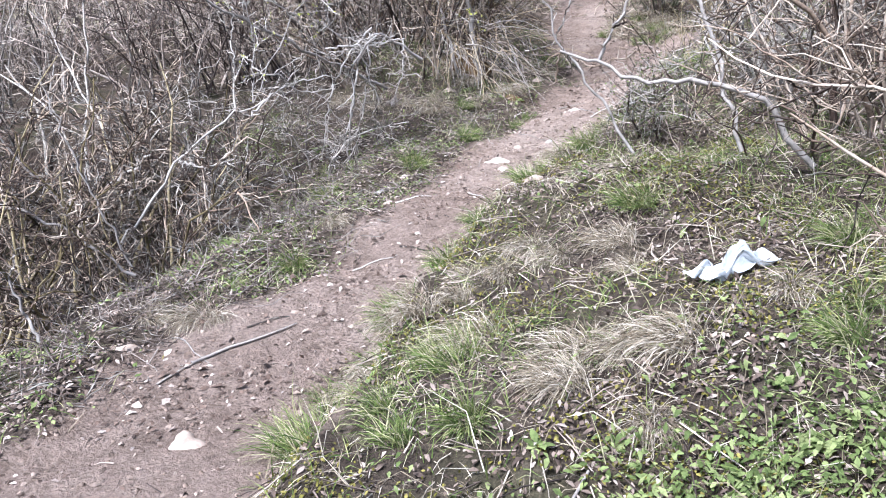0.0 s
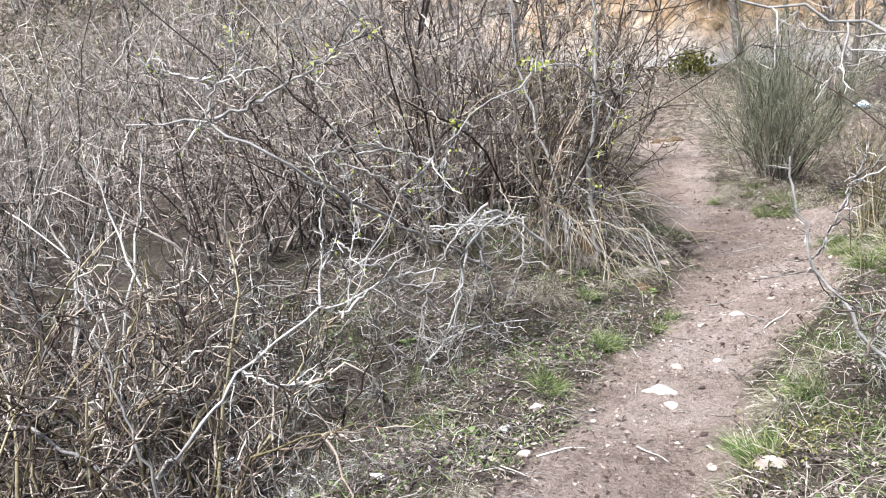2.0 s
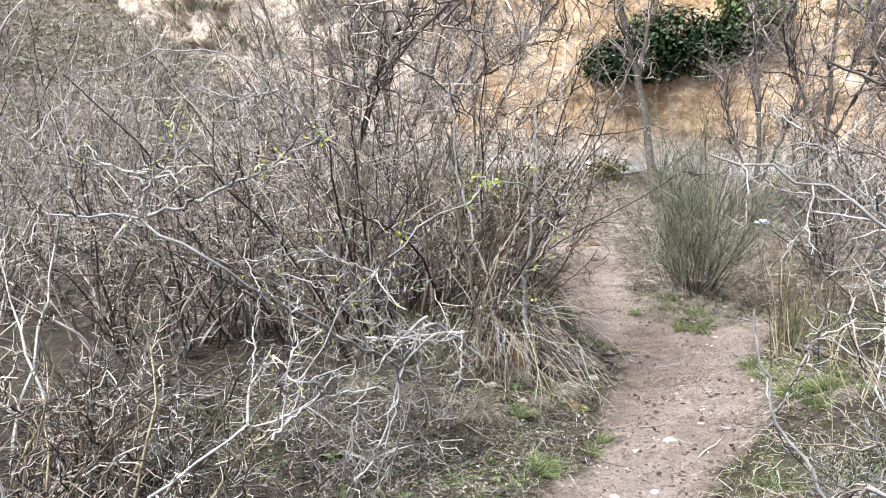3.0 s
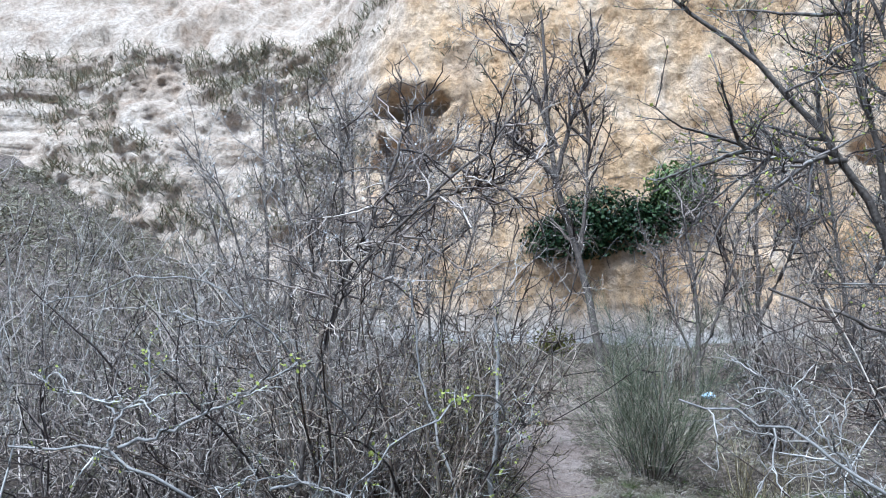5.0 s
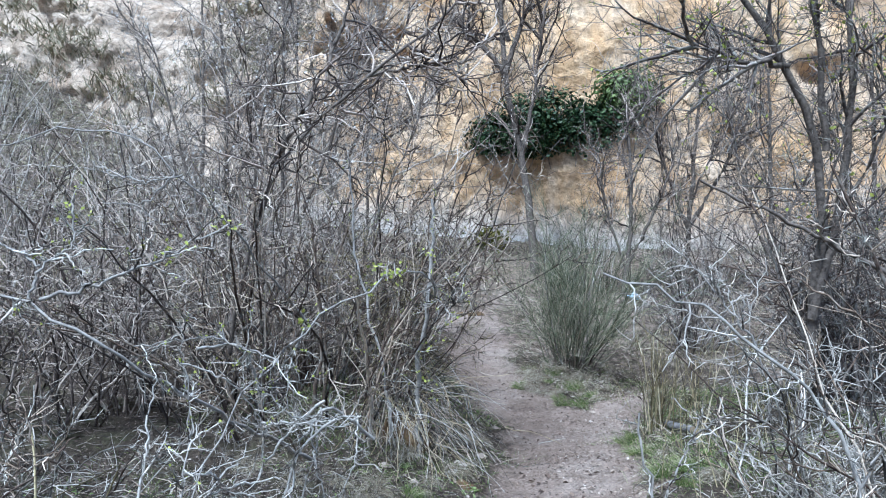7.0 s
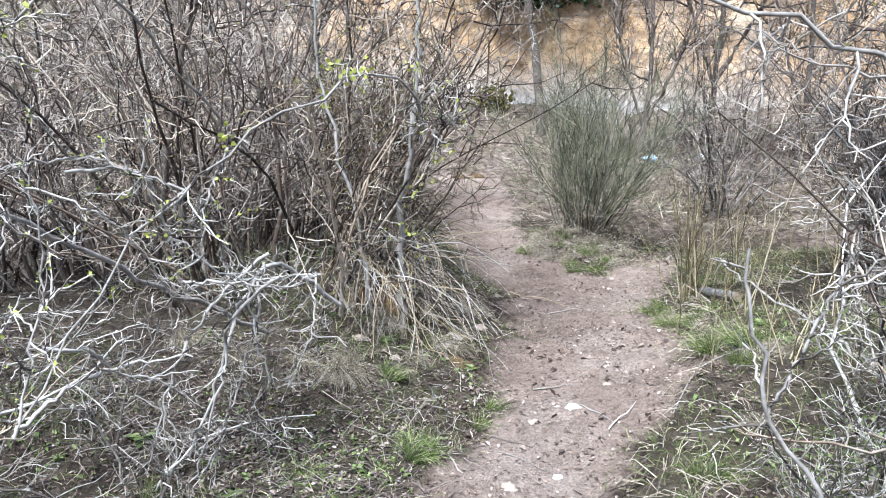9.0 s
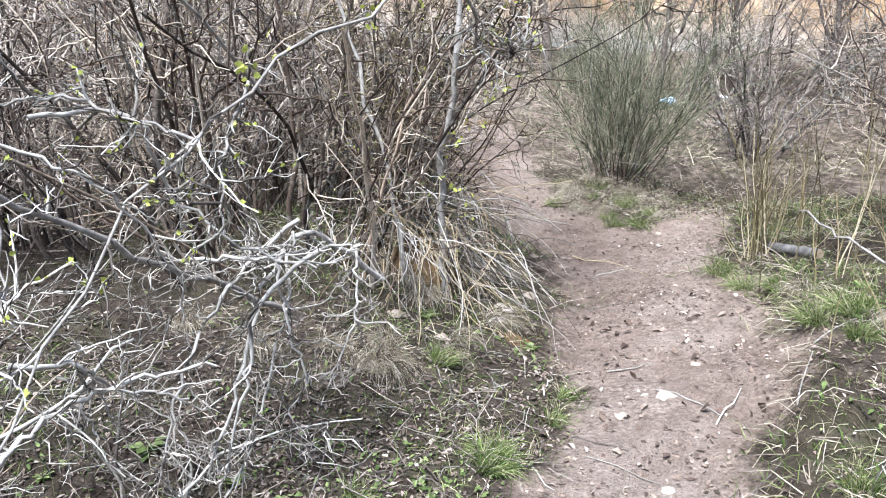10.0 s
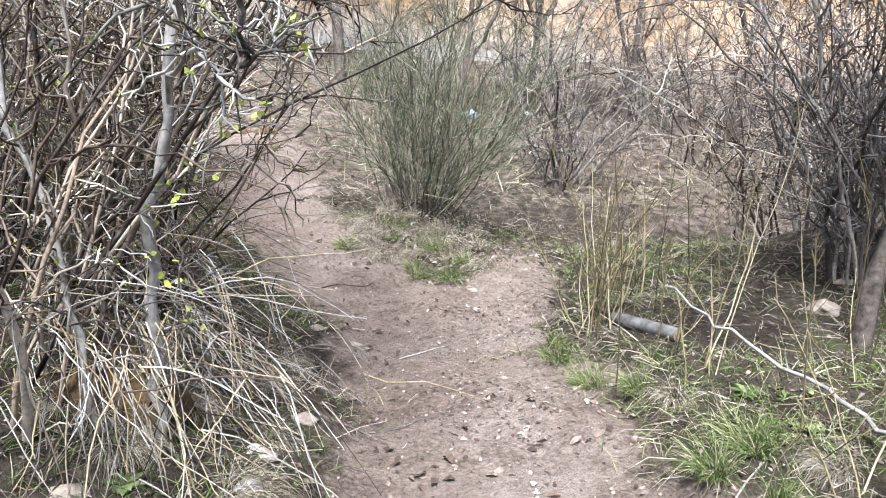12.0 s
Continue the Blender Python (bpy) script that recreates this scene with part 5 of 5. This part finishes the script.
for i, (tx, ty) in enumerate([(0.96, -0.37), (0.93, -0.58), (0.95, -0.15), (0.56, 2.5), (0.85, 2.94), (0.33, 1.88), (0.86, -0.85), (1.3, -1.33), (0.95, -1.2), (2.62, -0.34), (2.55, -0.83), (1.68, 6.95), (1.45, 7.3), (1.62, 6.75), (1.9, 6.6), (2.05, 6.3), (1.7, 6.35), (2.32, 3.54), (2.1, 3.42), (0.92, 3.12), (0.57, 2.62), (0.12, 0.38), (-0.05, 0.05), (1.0, -0.42), (1.08, 0.0), (1.16, 0.3), (1.35, -0.9), (1.5, -1.3), (1.2, -1.2), (1.3, 1.0), (1.55, 1.6), (1.62, 1.95), (1.75, 2.2), (0.3, 1.95), (0.1, 2.3), (2.15, 4.45), (2.25, 4.2), (2.2, 5.0),
                              (2.1, 4.75), (1.9, 6.1), (1.7, 6.2), (2.4, 3.6), (1.3, 6.75), (2.6, -0.4), (2.75, -0.8), (2.5, -1.0), (0.35, 3.25), (-0.25, 1.6), (-0.6, 2.4), (-0.45, 0.6), (1.9, 0.2), (2.2, 3.2)]):
    tuft(tx, ty, GREEN[i % 3], rng.uniform(0.7, 1.15), "green grass tuft at the trail's edge", "grass tufts")
for i, (tx, ty) in enumerate([(1.0, -0.45), (0.98, -0.68), (1.02, -0.25), (1.48, -0.08), (1.26, -0.46), (1.83, -0.09), (1.4, -0.3), (1.75, -1.15), (1.9, -0.91), (2.06, -0.97), (1.1, -0.6), (0.22, 3.86), (0.40, 4.1), (0.1, 3.2), (0.02, 3.15), (1.78, 7.0), (2.0, 6.9), (1.65, 7.1), (1.55, 6.6), (1.75, 6.5), (1.95, 6.4), (2.1, 6.6), (2.25, 6.75), (1.45, 6.95), (1.4, 7.25), (2.3, 7.0), (1.85, 6.75), (2.15, 6.2), (0.10, 3.35), (-0.15, 3.3), (0.38, 3.35), (0.62, 3.7), (0.72, 4.1), (0.7, 4.5), (0.8, 4.9), (0.45, 3.55), (1.15, -0.55), (1.4, -0.75), (1.25, -0.25), (1.6, -0.2), (1.9, -0.4), (1.75, -0.9), (2.0, -1.3), (1.6, -1.6), (2.4, -0.7), (2.7, -1.3), (1.0, -0.9), (0.02, -0.35),
                              (-0.3, -0.3), (0.2, 0.75), (1.4, 1.35), (1.6, 1.8), (1.6, 6.85), (1.75, 6.8), (1.9, 6.85), (1.5, 7.05), (0.12, 3.95), (0.25, 4.0), (0.02, 4.0), (1.95, 6.75), (2.1, 6.95), (1.45, 6.75), (2.3, 4.0), (2.45, 3.3), (2.1, 2.6), (2.9, 3.0), (-0.5, 3.35), (-0.9, 3.5), (1.8, 0.6)]):
    tuft(tx, ty, DRY[i % 2], rng.uniform(0.5, 0.9), "dry drooping straw-coloured grass tuft", "dry grass tufts")

# ---- moss cushions and the bared root mound ----
mx, my = scatter(9000, -0.6, 3.0, -1.6, 7.0, lambda x, y: off(x, y) ** 2 * np.clip(patchy(x, y, 5.2, 3) * 2.2 - 1.5, 0, 1))
leaf_patch("moss", len(mx), mx, my, land(mx, my), "yellow-green moss among the grass", MOSS, 0.008, 0.025, 0.4, 1.2, "moss")
for (bx, by, sx, sy, sz, name, label) in ((0.18, 4.08, 0.22, 0.19, 0.27, "root_mound", "bared ochre root mound under the bush"), (0.70, 3.58, 0.14, 0.10, 0.06, "root_mound", "mossy clod of earth at the trail's edge")):
    tagged(new(name, rock_mesh((sx, sy, sz), OCHRE_SOIL, bx * 3)), label, "mound").location = at_ground(bx, by, 0.03)

# ---- stones ----
for i, (sx, sy, r, mat, label) in enumerate([(0.90, 2.0, 0.075, STONE_PALE, "pale limestone lump on the trail"), (0.97, 1.86, 0.045, STONE_PALE, "small pale stone on the trail"), (0.66, 3.94, 0.065, STONE_PALE, "pinkish stone at the trail's edge"), (0.11, 3.66, 0.06, STONE, "pale stone on the bank"), (0.18, 1.59, 0.05, STONE_GREY, "grey stone beside the trail"),
                                             (-0.26, 0.99, 0.05, STONE_GREY, "bluish grey stone beside the trail"), (1.34, 0.90, 0.07, STONE, "flat pale stone at the trail's edge"), (-0.17, -0.66, 0.06, STONE, "rounded stone at the trail's edge"), (0.50, -1.22, 0.075, STONE, "flat tan stone set in the trail"), (0.98, 5.48, 0.05, STONE, "pale stone on the trail"),
                                             (1.18, 5.3, 0.05, STONE, "pale stone chip on the trail"), (0.84, 4.2, 0.05, STONE, "stone in the dirt at the trail's edge"), (0.62, 3.72, 0.05, STONE_GREY, "grey stone below the bank"), (0.35, 3.5, 0.06, STONE, "stone below the bank"), (4.02, 4.95, 0.15, STONE, "tan boulder under the dark bush"), (3.62, 4.75, 0.10, STONE, "tan stone under the dark bush"),
                                             (1.55, 3.35, 0.04, STONE, "pale stone chip trodden into the trail"), (0.2, 1.2, 0.035, STONE, "small pale stone trodden into the trail"), (0.4, -0.2, 0.03, STONE, "small pale stone trodden into the trail"), (1.15, 1.3, 0.03, STONE, "small pale stone trodden into the trail"), (0.75, 10.66, 0.16, OCHRE_SOIL, "dark clod at the step in the trail"), (0.5, 10.7, 0.14, OCHRE_SOIL, "dark clod at the step in the trail"),
                                             (-1.0, 1.55, 0.09, STONE_GREY, "pale stone in the hollow"),
                                             (1.32, 3.0, 0.045, STONE_PALE, "flat pale stone in the trail"), (1.12, 2.9, 0.04, STONE, "flat stone half sunk in the trail"), (0.98, 2.35, 0.05, STONE, "flat stone half sunk in the trail"), (1.2, 2.45, 0.028, STONE_GREY, "grey stone chip on the trail"), (0.3, 1.75, 0.04, STONE_PALE, "whitish stone at the trail's edge"), (0.27, 1.45, 0.035, STONE, "pinkish stone at the trail's edge"),
                                             (0.34, 1.3, 0.04, STONE, "pinkish stone at the trail's edge"), (0.7, 0.75, 0.022, STONE_PALE, "small whitish pebble on the trail"), (0.45, 0.1, 0.024, STONE_PALE, "small whitish pebble on the trail"), (0.72, -0.3, 0.022, STONE, "small pebble on the trail"), (0.05, 0.55, 0.026, STONE_PALE, "small whitish pebble at the trail's edge"), (2.0, 5.9, 0.04, STONE, "pale stone on the side path")]):
    ob = tagged(new("stone", rock_mesh((r * 1.25, r, r * 0.52), mat, i * 1.7, 3)), label, "stone")
    ob.location, ob.rotation_euler = at_ground(sx, sy, r * 0.15), (0, 0, i * 1.1)

x, y = scatter(11000, -0.8, 2.8, -2.4, 10, lambda x, y: 0.15 + 0.6 * trodden(x, y) * patchy(x, y, 3, 7))
n = len(x)
pr = rng.uniform(0.003, 0.016, n) * rng.uniform(0.35, 1, n)
P = np.stack([np.stack([x, y, land(x, y) - pr * 0.4], -1), np.stack([x, y, land(x, y) + pr * 0.3], -1), np.stack([x, y, land(x, y) + pr * 0.8], -1)], 1)
P[:, 1:, :2] += rng.normal(size=(n, 2, 2)) * 0.003
tagged(new("pebbles", mesh_of("pebbles", *tubes(P, np.array([0.9, 1.1, 0.35])[None] * pr[:, None], 4), strand_material("pebble", [(0, (0.13, 0.095, 0.072)), (0.6, (0.30, 0.23, 0.18)), (1, (0.46, 0.38, 0.31))], grain=40))), "small pebbles and clods on the trail", "pebbles", kind="stuff")

# ---- litter, log ----
bag = thing("plastic_sheet", at_ground(2.22, -0.55, 0.0), "crumpled whitish plastic sheet caught in the grass", "litter")
s = np.linspace(-1, 1, 26)
U, V = np.meshgrid(s, s)
r = np.hypot(U, V) / np.maximum(np.maximum(np.abs(U), np.abs(V)), 1e-6)
U, V = U / np.maximum(r, 1), V / np.maximum(r, 1)
H = 0.04 + 0.03 * np.sin(5 * U + 2 * np.sin(4 * V)) + 0.03 * np.sin(7 * V + 3 * U) + 0.02 * np.sin(13 * U - 9 * V)
H = H * (1 - 0.9 * np.hypot(U, V) ** 2)
ids = (np.arange(25)[:, None] * 26 + np.arange(25)).ravel()
wx, wy = 0.11 * U * (1 + 0.3 * np.sin(4 * V)) + 0.10 * V, 0.07 * V * (1 + 0.4 * np.sin(5 * U)) + 0.06 * U
part("sheet", mesh_of("sheet", np.stack([wx, wy, H + land(2.22 + wx, -0.55 + wy) - land(2.22, -0.55) + 0.03], -1), np.stack([ids, ids + 1, ids + 27, ids + 26], -1), FOAM), bag)
for (lx, ly, r, mat, label) in ((3.62, 12.1, 0.11, BLUE, "blue and white crumpled plastic bag under the bushes"), (-1.72, 1.95, 0.06, FOAM, "white plastic scrap in the hollow"), (-1.60, 1.8, 0.04, RED, "red plastic scrap in the hollow"), (4.6, 12.6, 0.07, FOAM, "white crumpled plastic bag under the bushes")):
    tagged(new("plastic_scrap", rock_mesh((r * 1.4, r, r * 0.7), mat, lx)), label, "litter").location = at_ground(lx, ly, -r * 0.2)

log = thing("log", (2.52, 5.0, float(land(2.52, 5.0))), "short weathered grey log lying in the grass", "log")
ends = [(0, 0), (0.05, -0.22), (0.10, -0.46)]
L = smooth_line([(u, v, float(land(2.52 + u, 5.0 + v) - land(2.52, 5.0)) + 0.035) for u, v in ends], 8)
v, q = tubes(L, np.array([[0.034, 0.037, 0.036, 0.038, 0.036, 0.037, 0.036, 0.033]]), 10)
part("trunk", mesh_of("trunk", v, q, LOG), log)
for e in (0, 7):
    ring = v.reshape(8, 10, 3)[e]
    c = ring.mean(0)
    vv = np.concatenate([ring, ring * 0.3 + c * 0.7])
    qq = np.array([[i, (i + 1) % 10, 10 + (i + 1) % 10, 10 + i] for i in range(10)] + [[10, 12, 14, 17]])
    part("cut_end", mesh_of("cut_end", vv, qq, LOG_END, False), log)
for (ax, ay, bx, by, label) in ((0.22, -0.75, 0.50, -0.37, "straight dry stick lying on the trail"), (-0.05, -0.5, 0.28, -0.72, "thin crooked stick on the trail"), (2.0, 3.2, 2.5, 3.6, "weathered stick in the grass"), (1.3, 3.1, 1.5, 2.85, "thin stick on the trail"), (1.75, 2.75, 1.95, 3.1, "thin pale stick on the trail"), (1.75, -1.75, 1.85, -1.5, "short pale stick in the grass")):
    t = np.linspace(0, 1, 7)
    sx, sy = ax + (bx - ax) * t, ay + (by - ay) * t + 0.012 * np.sin(6 * t)
    P = np.stack([sx, sy, np.maximum(land(sx, sy), np.linspace(land(ax, ay), land(bx, by), 7)) + 0.006], -1)[None]
    o = P[0, 0].copy()
    ob = tagged(new("stick", mesh_of("stick", *tubes(P - o, taper(P, 0.0055, 0.003), 6), TRUNK_PALE)), label, "stick")
    ob.location = o

# ---- scrub on the cliff's ledges ----
n = 2800
x, z = rng.uniform(-18, 9, n), rng.uniform(3.0, 13, n)
bed = z + 0.25 * np.sin(0.5 * x) + 0.12 * np.sin(1.7 * x + 1)
saw = bed / 1.35 - np.floor(bed / 1.35)
keep = (rng.uniform(size=n) < np.where(x < -4, 0.9, 0.12)) & (np.abs(saw - 0.55) < 0.35) & (patchy(x, z, 0.9, 2) > 0.42)
x, z = x[keep], z[keep]
n, per = len(x), 17
bx = np.repeat(x, per) + rng.normal(size=n * per) * 0.28
bz = np.repeat(z, per) + rng.normal(size=n * per) * 0.10
base = np.stack([bx, cliff_face(bx, bz) - 0.02, bz], -1)
d = np.stack([rng.normal(size=n * per) * 0.6, -0.5 + rng.normal(size=n * per) * 0.4, np.ones(n * per)], -1)
P = grow(base, d, np.repeat(rng.uniform(0.12, 0.5, n), per), 4, 0.12, (0, 0, -0.5))
tagged(new("ledge_scrub", mesh_of("ledge_scrub", *ribbons(P, np.broadcast_to(np.array([1, 0.9, 0.6, 0.1]) * 0.016, (n * per, 4))), SCRUB)), "olive-brown scrub and dry grass on the cliff ledges", "scrub", kind="stuff")
cx0, cy0 = 0.9, 15.75
moss_ob = thing("moss_clump", at_ground(cx0, cy0, 0.0), "dark green moss clump at the cliff's foot", "moss")
n = 500
p = rng.normal(size=(n, 3)) * np.array([0.22, 0.12, 0.14]) + np.array([0, 0, 0.2])
P = grow(p, rng.normal(size=(n, 3)), 0.09, 3, 0.2, (0, 0, -0.4))
tagged(part("cushion", mesh_of("cushion", *ribbons(P, np.broadcast_to(np.array([0.5, 1, 0.2]) * 0.03, (n, 3))), MOSS, False), moss_ob), kind="stuff")
